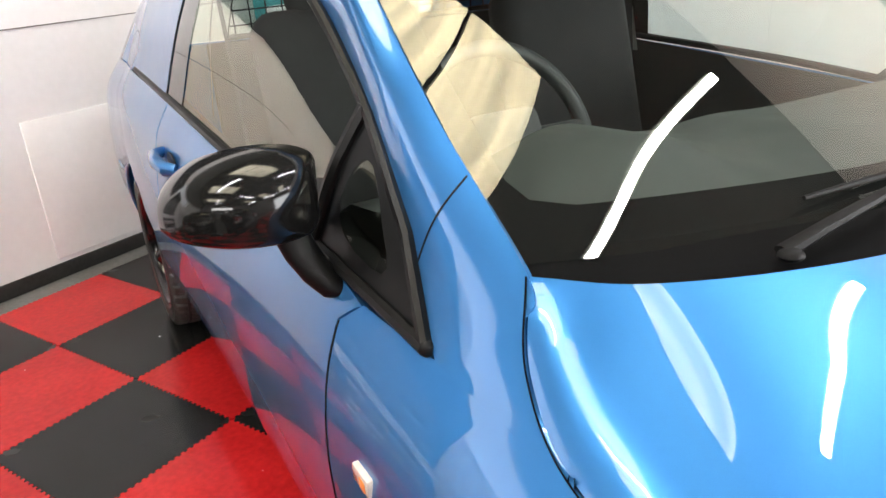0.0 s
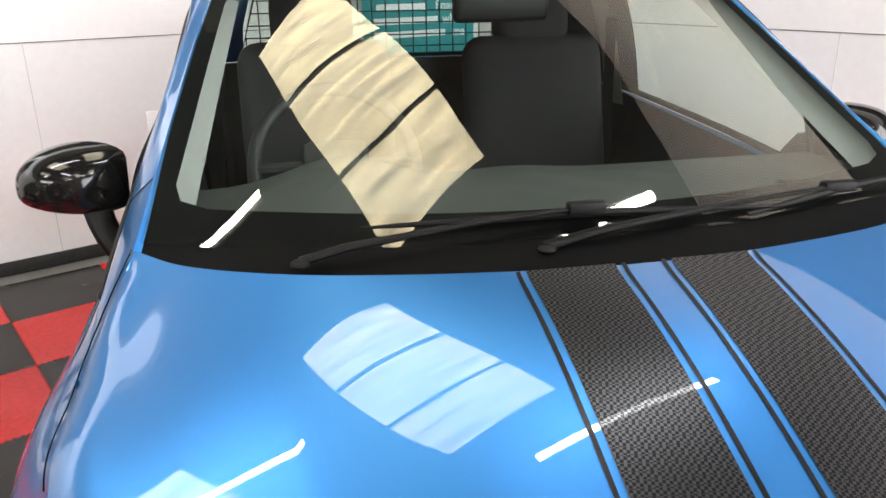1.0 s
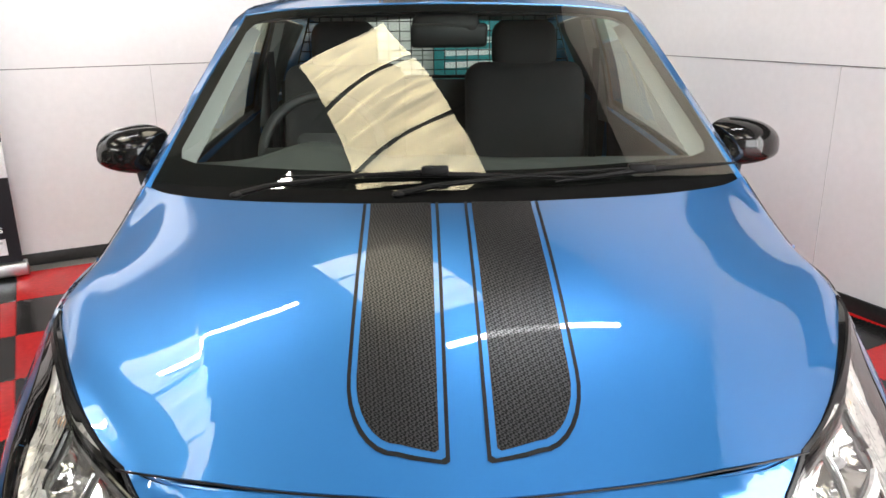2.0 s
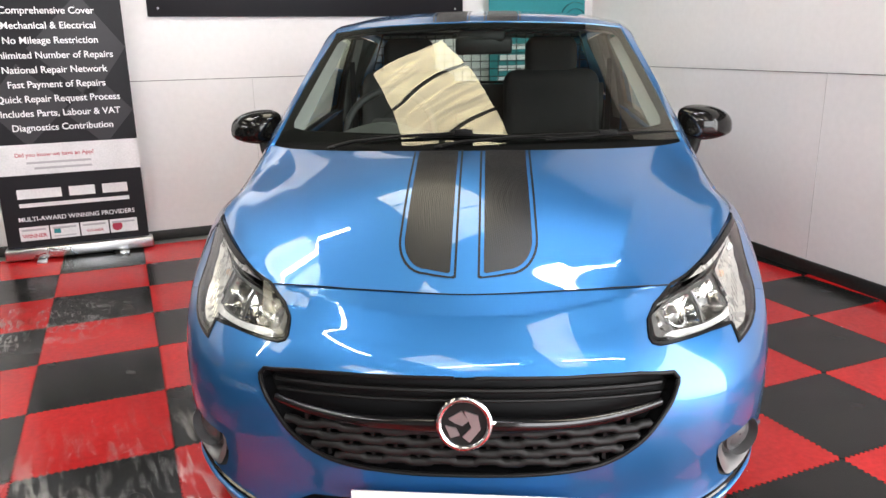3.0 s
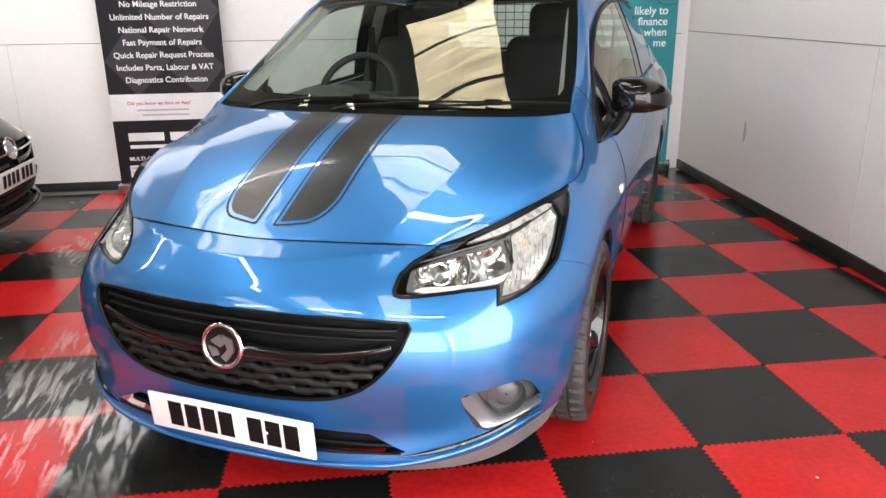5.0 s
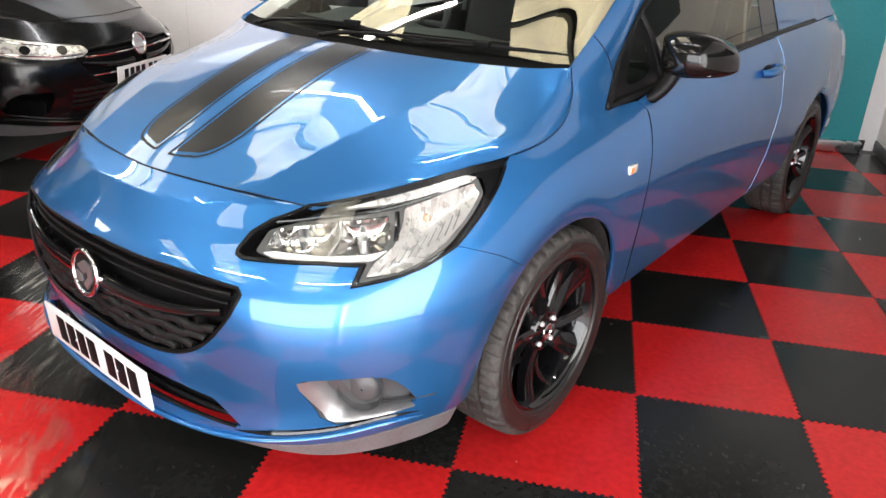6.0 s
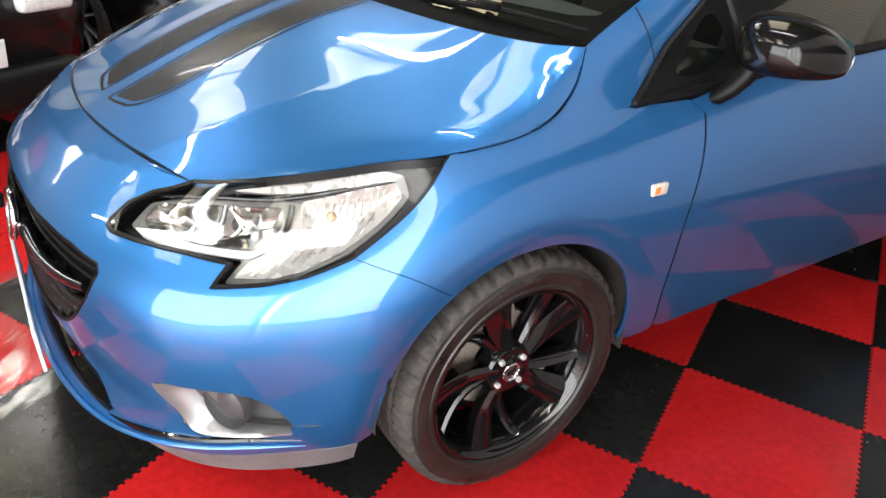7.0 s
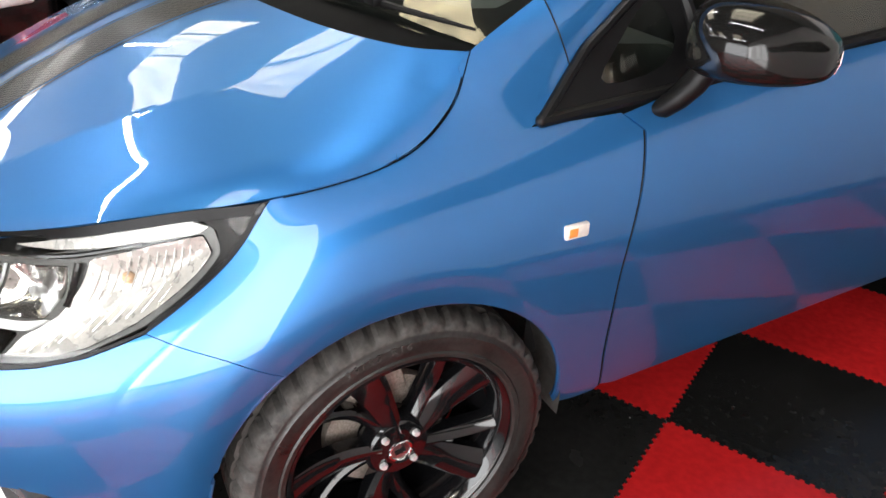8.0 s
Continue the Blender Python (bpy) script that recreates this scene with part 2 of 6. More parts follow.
FOG_LINE = [(0, 0, .385), (.25, .012, .388), (.48, .068, .40), (.658, .18, .415), (.778, .365, .44), (.852, .57, .48), (.868, .86, .55),
    (.867, 1.2, .55), (.867, 1.8, .57), (.868, 2.6, .58), (.872, 3.37, .58), (.79, 3.92, .58), (0, 4.04, .58)]
GRILLE_LINE = [(0, -.008, .50), (.25, .006, .505), (.485, .068, .515), (.665, .19, .53), (.782, .385, .55), (.85, .60, .585), (.868, .86, .66),
    (.871, 1.2, .67), (.872, 1.8, .69), (.872, 2.6, .70), (.87, 3.37, .70), (.79, 3.92, .70), (0, 4.02, .70)]
LAMP_LINE = [(0, .006, .62), (.25, .022, .617), (.48, .088, .603), (.662, .24, .613), (.778, .44, .64), (.836, .63, .685), (.858, .86, .745),
    (.856, 1.2, .765), (.855, 1.8, .79), (.86, 2.6, .80), (.862, 3.37, .81), (.78, 3.88, .82), (0, 3.98, .82)]
SHOULDER_LINE = [(0, .085, .70), (.25, .102, .698), (.455, .175, .69), (.632, .335, .70), (.745, .54, .74), (.80, .69, .78), (.825, .86, .82),
    (.825, 1.17, .835), (.828, 1.8, .88), (.84, 2.6, .90), (.845, 3.37, .92), (.76, 3.82, .92), (0, 3.93, .92)]
JOINT_LINE = [(0, .171, .759), (.25, .192, .761), (.45, .252, .756), (.60, .39, .785), (.714, .568, .830), (.757, .69, .842), (.766, .88, .87),
    (.778, 1.125, .892), (.785, 1.8, .945), (.79, 2.6, .985), (.79, 3.37, 1.01), (.70, 3.75, 1.02), (0, 3.9, 1.0)]
RING = [SILL_LINE, LIP_LINE, INTAKE_LINE, FOG_LINE, GRILLE_LINE, LAMP_LINE, SHOULDER_LINE, JOINT_LINE]
HOOD = [
    [(0, .171, .759), (.2, .186, .763), (.36, .222, .760), (.45, .252, .756), (.508, .276, .752)],
    [(0, .33, .826), (.2, .342, .826), (.38, .372, .818), (.51, .40, .797), (.625, .43, .793)],
    [(0, .50, .903), (.2, .515, .900), (.40, .545, .886), (.60, .60, .868), (.757, .69, .842)],
    [(0, .66, .966), (.2, .68, .961), (.43, .725, .947), (.63, .80, .926), (.766, .88, .87)],
    [(0, .745, .993), (.2, .764, .989), (.435, .815, .979), (.63, .895, .964), (.743, .985, .928)],
    [(0, .805, 1.012), (.2, .825, 1.010), (.44, .885, 1.005), (.61, .965, 1.003), (.70, 1.045, 1.008)],
]


def spline(points, t):
    """Smooth curve through the points at parameters t (Catmull-Rom); points (n, ..., 3)."""
    p = np.asarray(points, float)
    n = len(p)
    t = np.clip(np.asarray(t, float), 0, n - 1)
    k = np.minimum(t.astype(int), n - 2)
    f = (t - k).reshape(t.shape + (1,) * (p.ndim - 1))
    q = np.concatenate([[2 * p[0] - p[1]], p, [2 * p[-1] - p[-2]]])
    a, b, c, d = q[k], q[k + 1], q[k + 2], q[k + 3]
    return b + .5 * f * (c - a + f * (2 * a - 5 * b + 4 * c - d + f * (3 * (b - c) + d - a)))


class Surface:
    def __init__(self, net):
        self.net = np.array(net, float)
    def at(self, uv, even=False):
        uv = np.atleast_2d(np.asarray(uv, float))
        out = np.empty((len(uv), 3))
        lv, nu = self.net.shape[:2]
        u = np.clip(uv[:, 0], 0, nu - 1); v = np.clip(uv[:, 1], 0, lv - 1)
        ku = np.minimum(u.astype(int), nu - 2); kv = np.minimum(v.astype(int), lv - 2)
        net = self.net
        flip = np.array([-1, 1, 1.])
        pad = np.concatenate([(net[:, 1:2] * flip), net, 2 * net[:, -1:] - net[:, -2:-1]], 1)
        pad = np.concatenate([2 * pad[:1] - pad[1:2], pad, 2 * pad[-1:] - pad[-2:-1]], 0)
        def w(f):
            if even:
                return np.stack([(1-f)**3, 3*f**3-6*f*f+4, -3*f**3+3*f*f+3*f+1, f**3], -1) / 6
            return np.stack([-.5*f+f*f-.5*f**3, 1-2.5*f*f+1.5*f**3, .5*f+2*f*f-1.5*f**3, -.5*f*f+.5*f**3], -1)
        wu, wv = w(u - ku), w(v - kv)
        for i in range(4):
            for j in range(4):
                term = (wv[:, i] * wu[:, j])[:, None] * pad[kv + i, ku + j]
                out = term if i == j == 0 else out + term
        return out
    def fair(self, uv):
        """The same surface without small ripples: it passes near its lines, not through them."""
        return self.at(uv)
    def normal(self, uv):
        uv = np.atleast_2d(uv); e = 1e-2
        hi = np.array(self.net.shape[1::-1]) - 1.0
        du = self.fair(np.minimum(uv + (e, 0), hi)) - self.fair(np.maximum(uv - (e, 0), 0))
        mid = uv[:, 0] < 1e-6
        du[mid] = (1, 0, 0)
        dv = self.fair(np.minimum(uv + (0, e), hi)) - self.fair(np.maximum(uv - (0, e), 0))
        n = np.cross(du, dv)
        return n / (np.linalg.norm(n, axis=1)[:, None] + 1e-12)


def inside(poly, pts):
    """Which points lie in a closed polygon."""
    x, y = pts[:, 0], pts[:, 1]
    res = np.zeros(len(pts), bool)
    for (x0, y0), (x1, y1) in zip(poly, np.roll(poly, -1, 0)):
        cut = (y0 > y) != (y1 > y)
        if y0 != y1:
            res ^= cut & (x < (x1 - x0) * (y - y0) / (y1 - y0) + x0)
    return res


def dense(poly, step, closed=True):
    poly = np.asarray(poly, float)
    ends = np.roll(poly, -1, 0) if closed else poly[1:]
    out = []
    for a, b in zip(poly, ends):
        n = max(1, int(np.ceil(np.linalg.norm(b - a) / step)))
        out += [a + (b - a) * k / n for k in range(n)]
    return np.array(out if closed else out + [poly[-1]])


def rounded(poly, times=2):
    """Cuts the corners of a closed outline."""
    p = np.asarray(poly, float)
    for _ in range(times):
        q = np.roll(p, -1, 0)
        p = np.stack([.75 * p + .25 * q, .25 * p + .75 * q], 1).reshape(-1, 2)
    return p


SCALE = np.array([0.26, 0.10])


def inset(surface, poly, gap):
    """Draws an outline in by some metres on the surface."""
    p = np.asarray(poly, float)
    e = 1e-3
    lu = np.linalg.norm(surface.at(p + (e, 0)) - surface.at(p - (e, 0)), axis=1) / (2 * e) + 1e-4
    lv = np.linalg.norm(surface.at(p + (0, e)) - surface.at(p - (0, e)), axis=1) / (2 * e) + 1e-4
    size = np.stack([np.maximum(lu, .02), np.maximum(lv, .02)], 1)
    along = (np.roll(p, -1, 0) - np.roll(p, 1, 0)) * size
    along /= np.linalg.norm(along, axis=1)[:, None] + 1e-9
    area = (p[:, 0] * np.roll(p[:, 1], -1) - np.roll(p[:, 0], -1) * p[:, 1]).sum()
    side = np.stack([-along[:, 1], along[:, 0]], 1) * (1 if area > 0 else -1)
    moved = p + gap * side / size
    moved[p[:, 0] < 1e-6, 0] = 0
    return moved


def skin(surface, outline, holes=(), step=0.022, lift=0.0, deep=0.012, gap=0.0022, grow=0.0):
    """A piece of a surface inside an outline of (u, v), less the holes, with its edges turned in. Gives verts, faces, normals."""
    loops = [inset(surface, dense(np.asarray(outline, float) * SCALE, step * .7) / SCALE, gap - grow)]
    loops += [inset(surface, dense(np.asarray(h, float) * SCALE, step * .6) / SCALE, -gap) for h in holes]
    flat = [l * SCALE for l in loops]
    lo, hi = flat[0].min(0), flat[0].max(0)
    gx, gy = np.meshgrid(np.arange(lo[0], hi[0], step), np.arange(lo[1], hi[1], step * .8))
    grid = np.stack([gx.ravel(), gy.ravel()], 1)
    keep = inside(flat[0], grid)
    for h in flat[1:]:
        keep &= ~inside(h, grid)
    rim = np.concatenate(flat)
    grid = grid[keep]
    near = np.array([np.min(np.abs(rim - g).sum(1)) for g in grid]) if len(grid) else np.zeros(0)
    grid = grid[near > step * .45]
    pts = np.concatenate([rim, grid])
    edges, k = [], 0
    for l in flat:
        edges += [(k + i, k + (i + 1) % len(l)) for i in range(len(l))]
        k += len(l)
    from mathutils.geometry import delaunay_2d_cdt
    v2, _, tri, *_ = delaunay_2d_cdt([Vector(p) for p in pts], edges, [], 0, 1e-6)
    v2 = np.array([tuple(v) for v in v2])
    tri = np.array([t for t in tri if len(t) == 3])
    mid = v2[tri].mean(1)
    ok = inside(flat[0], mid)
    for h in flat[1:]:
        ok &= ~inside(h, mid)
    tri = tri[ok]
    uv = v2 / SCALE
    pos, nor = surface.at(uv), surface.normal(uv)
    pos = pos + lift * nor
    a, b, c = pos[tri[:, 0]], pos[tri[:, 1]], pos[tri[:, 2]]
    turn = (np.cross(b - a, c - a) * nor[tri].mean(1)).sum(1) < 0
    tri[turn] = tri[turn][:, ::-1]
    faces = [tuple(t) for t in tri]
    verts, normals = list(pos), list(nor)
    if deep:
        count = {}
        for t in tri:
            for i in range(3):
                e = (t[i], t[(i + 1) % 3])
                count[e] = 1
        rims = [e for e in count if (e[1], e[0]) not in count and not (uv[e[0], 0] < 1e-6 and uv[e[1], 0] < 1e-6)]
        for i, j in rims:
            n = len(verts)
            out = np.cross(pos[j] - pos[i], nor[i])
            out = out / (np.linalg.norm(out) + 1e-9)
            verts += [pos[i], pos[j], pos[j] - deep * nor[j], pos[i] - deep * nor[i]]
            soft = .75 * out + .25 * nor[i]
            normals += [soft, soft, out, out]
            faces.append((n + 1, n, n + 3, n + 2))
    return np.array(verts), faces, np.array(normals)


def mirrored(piece):
    v, f, n = piece
    return v * (-1, 1, 1), [t[::-1] for t in f], n * (-1, 1, 1)


def whole(piece):
    """A piece that reaches the middle line and its mirror image, as one."""
    v, f, n = piece
    v2, f2, n2 = mirrored(piece)
    n[np.abs(v[:, 0]) < 1e-5, 0] = 0
    n2[np.abs(v2[:, 0]) < 1e-5, 0] = 0
    return np.concatenate([v, v2]), f + [tuple(i + len(v) for i in t) for t in f2], np.concatenate([n, n2])


def from_front(surface, pts):
    """(u, v) of points given in the front view as (x, z)."""
    return locate(surface, pts, (0, 2), 0, 4.6)


def from_side(surface, pts):
    """(u, v) of points given in the side view as (y, z)."""
    return locate(surface, pts, (1, 2), 3.2, 12)


def locate(surface, pts, axes, u0, u1):
    nv, nu = surface.net.shape[:2]
    u1 = min(u1, nu - 1)
    gu, gv = np.meshgrid(np.linspace(u0, u1, 120), np.linspace(0, nv - 1, 90))
    uv = np.stack([gu.ravel(), gv.ravel()], 1)
    flat = surface.at(uv)[:, axes]
    out = []
    for q in np.asarray(pts, float):
        g = uv[np.argmin(((flat - q) ** 2).sum(1))].copy()
        for _ in range(8):
            e = 1e-4
            f0 = surface.at(g)[0][list(axes)]
            jac = np.stack([(surface.at(g + (e, 0))[0][list(axes)] - f0) / e, (surface.at(g + (0, e))[0][list(axes)] - f0) / e], 1)
            g = g + np.clip(np.linalg.lstsq(jac, q - f0, rcond=None)[0], -.2, .2)
            g = np.clip(g, (u0, 0), (u1, nv - 1))
        out.append(g)
    return np.array(out)


# ---- the hall ----
X0, X1, Y0, Y1, TOP, DROP = -9.0, 1.72, -5.5, 4.15, 4.25, 0.85
TILE = 0.5


def hall_part(name, bm, material, label="", parent=None, kind="structure", category="", at=HALL):
    ob = part(name, bm, material, parent)
    if parent is None:
        ob.matrix_basis = at
        tagged(ob, label, category, kind=kind)
    return ob


def holed_wall(x0, x1, z0, z1, hx0, hx1, hz0, hz1, thick):
    """A wall along x with one opening through it."""
    bm = box(x0, hx0, 0, thick, z0, z1)
    bm = box(hx1, x1, 0, thick, z0, z1, bm=bm)
    bm = box(hx0, hx1, 0, thick, hz1, z1, bm=bm)
    if hz0 > z0:
        bm = box(hx0, hx1, 0, thick, z0, hz0, bm=bm)
    return bm


floor = hall_part("floor", box(X0 - .2, 2.2, Y0 - .2, Y1 + .2, -0.12, -0.008), SLAB, "grey concrete floor slab under red and black interlocking tiles", category="floor")
wall_back = hall_part("wall_north", holed_wall(X0 - .2, 2.3, -.1, TOP, -4.4, -1.7, 1.95, 2.75, 0.2), WALL, "white painted wall of large smooth panels with a high window", category="wall", at=HALL @ pose(0, Y1, 0))
EAST = HALL @ Matrix.Translation((1.55, 1.3, 0)) @ Matrix.Rotation(radians(-4.5), 4, "Z")
# The goods door is assumed, out of view, to let light in from the side.
wall_side = hall_part("wall_east", holed_wall(-7.2, 2.86, -.1, TOP, -6.7, -2.7, -.1, 3.0, 0.2), WALL, "white painted wall of large panels with an unseen opening added for light", category="wall", at=EAST @ pose(.2, 0, 0, 0, 0, 90))
# Out of view; its high window is assumed, for light from the left.
hall_part("wall_west", holed_wall(Y0 - .2, Y1, -.1, TOP, -1.2, 2.6, 2.35, 3.15, 0.2), WALL_DULL, "unseen grey wall with a high window added to let in light", category="wall", at=HALL @ pose(X0, 0, 0, 0, 0, 90))
# Out of view; its doorway is assumed, to light the car's nose.
hall_part("wall_south", holed_wall(X0, 2.3, -.1, TOP, -3.0, 1.6, -.1, 3.3, 0.2), WALL_DULL, "unseen grey wall with a wide doorway added to let in light", category="wall", at=HALL @ pose(0, Y0 - .2, 0))
hall_part("baseboard_north", box(X0, 1.70, Y1 - 0.012, Y1 + 0.01, -0.005, 0.065, 0.003), SKIRT, "black scuffed skirting along the white wall", category="skirting")
hall_part("baseboard_east", box(-0.012, 0.01, -2.7, 2.84, -0.005, 0.075, 0.003), SKIRT, "black scuffed skirting along the white wall", category="skirting", at=EAST)
SKY_OUT = glow("daylight_outside", (0.95, 0.97, 1.0), 1.7)
hall_part("backdrop_south", box(-9, 4, Y0 - 3.2, Y0 - 3.15, -.1, 6), SKY_OUT, "glowing sheet for daylight outside the added doorway", category="sky", kind="structure")
hall_part("backdrop_east", box(3.4, 3.45, -9, 1.5, -.1, 6), SKY_OUT, "glowing sheet for daylight outside the added east opening", category="sky", at=EAST)
hall_part("backdrop_north", box(-7, 1, Y1 + 1.5, Y1 + 1.55, .5, 5), SKY_OUT, "bright overcast daylight outside the high window", category="sky")
hall_part("backdrop_west", box(X0 - 2.2, X0 - 2.15, -4, 6, 0.5, 6), SKY_OUT, "glowing sheet for daylight outside the added west window", category="sky", kind="structure")


def daylight(name, m, wide, high, watts, tint):
    lamp = bpy.data.lights.new(name, "AREA")
    lamp.shape, lamp.size, lamp.size_y, lamp.energy, lamp.color = "RECTANGLE", wide, high, watts, tint
    ob = new(name, lamp)
    ob.matrix_basis = m
    return ob


# Fill lamp in the assumed doorway, added to brighten bumper and nose.
daylight("doorway_daylight", HALL @ look((-.7, Y0 - .1, 1.65), (-.7, 0, 1.5)), 4.5, 3.2, 395, (0.97, 0.98, 1.0))
# Fill lamp in the assumed goods door, added to brighten wing and bumper.
daylight("goods_door_daylight", EAST @ look((.12, -4.7, 1.5), (-3, -4.7, 1.4)), 3.9, 2.9, 330, (1.0, 0.985, 0.97))
# Fill lamp before the assumed west window, added for light from that side.
daylight("window_daylight", HALL @ look((X0 + .25, 0.7, 2.75), (0, 0.7, 1.6)), 3.6, 0.7, 100, (1.0, 0.96, 0.92))

# unseen dark sheet on the upper wall, added to dim what the car mirrors
DIMMER = mat("dark_cladding", (0.07, 0.068, 0.065), 0.6, 0.0, 0.2, 2, 30)
hall_part("cladding_north", box(X0, 1.8, Y1 - .012, Y1 + .002, 2.76, TOP), DIMMER, "unseen dark sheet added high on the wall to dim reflections", category="cladding")

# seams between the wall panels: thin shadow gaps
SEAM_MAT = mat("panel_seam", (0.22, 0.21, 0.20), 0.6)
SEAM = 1.12
for x0, x1 in ((X0, -3.55), (-3.547, -1.13), (-1.127, 1.72)):
    hall_part("seam", box(x0, x1, -0.003, 0.004, SEAM, SEAM + 0.005), SEAM_MAT, parent=wall_back)
PALE_SEAM = mat("pale_seam", (0.55, 0.53, 0.52), 0.6)
for x in (-3.55, -1.13):
    hall_part("seam", box(x, x + 0.003, -0.002, 0.004, 0.07, SEAM), PALE_SEAM, parent=wall_back)
hall_part("seam", box(-2.69, 2.85, .196, .203, SEAM + .02, SEAM + 0.025), SEAM_MAT, parent=wall_side)
for y in (0.25, -1.1):
    hall_part("seam", box(y, y + 0.003, .196, .202, 0.08, SEAM + .02), PALE_SEAM, parent=wall_side)
hatch = thing("wall_panel", "white access board screwed flat on the wall", "panel", HALL)
part("board", box(-.60, .35, Y1 - .008, Y1 + .002, .09, .735, .002), WALL, hatch)
scuff = thing("wall_scuff", "grey hand-sized scuff on the white wall", "mark", EAST)
bm = bmesh.new()
bmesh.ops.create_circle(bm, cap_ends=True, segments=20, radius=1, matrix=pose(-.0015, 1.62, .50, 0, -90) @ Matrix.Diagonal((.075, .016, 1, 1)))
part("smudge", bm, mat("scuff_grey", (0.45, 0.44, 0.44), 0.7), scuff)

# roof with two translucent sheets and rows of tube lamps
hall_part("ceiling", box(X0 - .2, 2.3, Y0 - .2, Y1 + 0.2, TOP, TOP + 0.1), CEILING, "dark sheet roof over the hall", category="ceiling")


def skylight(x0, x1, y0, y1):
    """A corrugated translucent roof sheet with dark purlins under it."""
    sky = thing("skylight", "cream translucent corrugated roof sheet letting in daylight", "skylight", HALL, "roof lights")
    bm = bmesh.new()
    n = int((y1 - y0) / 0.02)
    top = [[bm.verts.new((x, y0 + (y1 - y0) * k / n, TOP - 0.03 + 0.012 * math.sin(k * 0.02 / 0.076 * math.tau))) for k in range(n + 1)] for x in (x0, x1)]
    for k in range(n):
        bm.faces.new((top[0][k], top[0][k + 1], top[1][k + 1], top[1][k]))
    part("sheet", bm, SKYLIGHT, sky)
    for k in (0.3, 0.66):
        y = y0 + (y1 - y0) * k
        part("purlin", box(x0 - 0.15, x1 + 0.15, y - 0.012, y + 0.012, TOP - 0.10, TOP - 0.045), PLASTIC, sky)
    return sky


def tube_lamp(x, y, length, turn):
    lamp = thing("tube_lamp", "white batten tube lamp hanging under the roof", "lamp", HALL @ pose(x, y, TOP - DROP, 0, 0, turn), "tube lamps")
    part("batten", box(-length / 2, length / 2, -0.04, 0.04, 0.02, 0.07, 0.006), CABIN_GREY, lamp)
    part("tube", rod([(-length / 2, 0, 0), (length / 2, 0, 0)], 0.028, 10), TUBE, lamp)
    for s in (-1, 1):
        part("hanger", rod([(s * length * 0.4, 0, 0.06), (s * length * 0.4, 0, DROP - 0.002)], 0.004, 6), PLASTIC, lamp)
    return lamp


for x in (-1.25, -3.8, -6.45):
    skylight(x, x + 1.1, 1.35, 3.45)
    skylight(x, x + 0.9, -4.2, -1.8)
for x, y, turn in ((-0.22, 0.62, -7), (-2.4, 2.25, -12), (-5.6, 1.9, -6), (-0.3, -2.6, 0), (-2.6, -2.6, 0), (-5.4, -2.6, 0), (-3.6, -0.2, 90)):
    tube_lamp(x, y, 1.5, turn)

# ---- the car ----
car = thing("car", "metallic blue hatchback van with twin carbon bonnet stripes, black wheels", "car")


class Hood(Surface):
    """The bonnet, evened out away from its edges, with a folded line on each side."""
    even = None

    @staticmethod
    def terms(p):
        x, y = p[:, 0] ** 2, p[:, 1] - .5
        return np.stack([x ** i * y ** j for i in range(3) for j in range(5 - i)], 1)

    def base(self, uv):
        """The bonnet with its outer edge rolled over."""
        p = super().at(uv)
        f = np.clip(uv[:, 0] - 3, 0, 1)
        p[:, 2] += .017 * 6.75 * f * f * (1 - f) * np.clip((uv[:, 1] - 1) / 1.2, 0, 1) * np.clip((5 - uv[:, 1]) / .8, 0, 1)
        return p

    def at(self, uv):
        uv = np.atleast_2d(np.asarray(uv, float))
        p = self.base(uv)
        if self.even is None:
            gu, gv = np.meshgrid(np.linspace(0, 4, 30), np.linspace(0, 5, 40))
            q = self.base(np.stack([gu.ravel(), gv.ravel()], 1))
            self.even = np.linalg.lstsq(self.terms(q), q[:, 2], rcond=None)[0]
        w = np.clip((4 - uv[:, 0]) / 1.1, 0, 1) * np.clip(uv[:, 1] / .9, 0, 1) * np.clip((5 - uv[:, 1]) / .9, 0, 1)
        w = w * w * (3 - 2 * w)
        p[:, 2] += w * (self.terms(p) @ self.even - p[:, 2])
        p[:, 2] += self.fold(p) + .4 * w * self.crown(p)
        return p

    @staticmethod
    def crown(p):
        return .25 * (.1024 - (p[:, 1] - .5) ** 2)

    @staticmethod
    def fold(p):
        off = np.abs(p[:, 0] - (.352 + .315 * (p[:, 1] - .23)))
        fade = np.clip((p[:, 1] - .18) / .12, 0, 1) * np.clip((.86 - p[:, 1]) / .40, 0, 1)
        fade = fade * fade * (3 - 2 * fade)
        return .0065 * fade * np.clip(1 - off / .13, 0, 1) ** 1.7

    def normal(self, uv):
        p, e = self.at(uv), 2e-3
        tall = lambda dx, dy: self.terms(p + (dx, dy, 0)) @ self.even + self.crown(p + (dx, dy, 0)) + self.fold(np.abs(p * (1, 0, 0)) + (0, 1, 1) * p + (dx, dy, 0))
        fx, fy = (tall(e, 0) - tall(-e, 0)) / (2 * e), (tall(0, e) - tall(0, -e)) / (2 * e)
        fx[np.abs(p[:, 0]) < 1e-5] = 0
        n = np.stack([-fx, -fy, np.ones(len(p))], 1)
        n /= np.linalg.norm(n, axis=1)[:, None]
        share = np.clip((np.atleast_2d(uv)[:, 0] - 3.0) / .8, 0, 1)[:, None]
        n += share * share * (3 - 2 * share) * (super().normal(uv) - n)
        return n / np.linalg.norm(n, axis=1)[:, None]


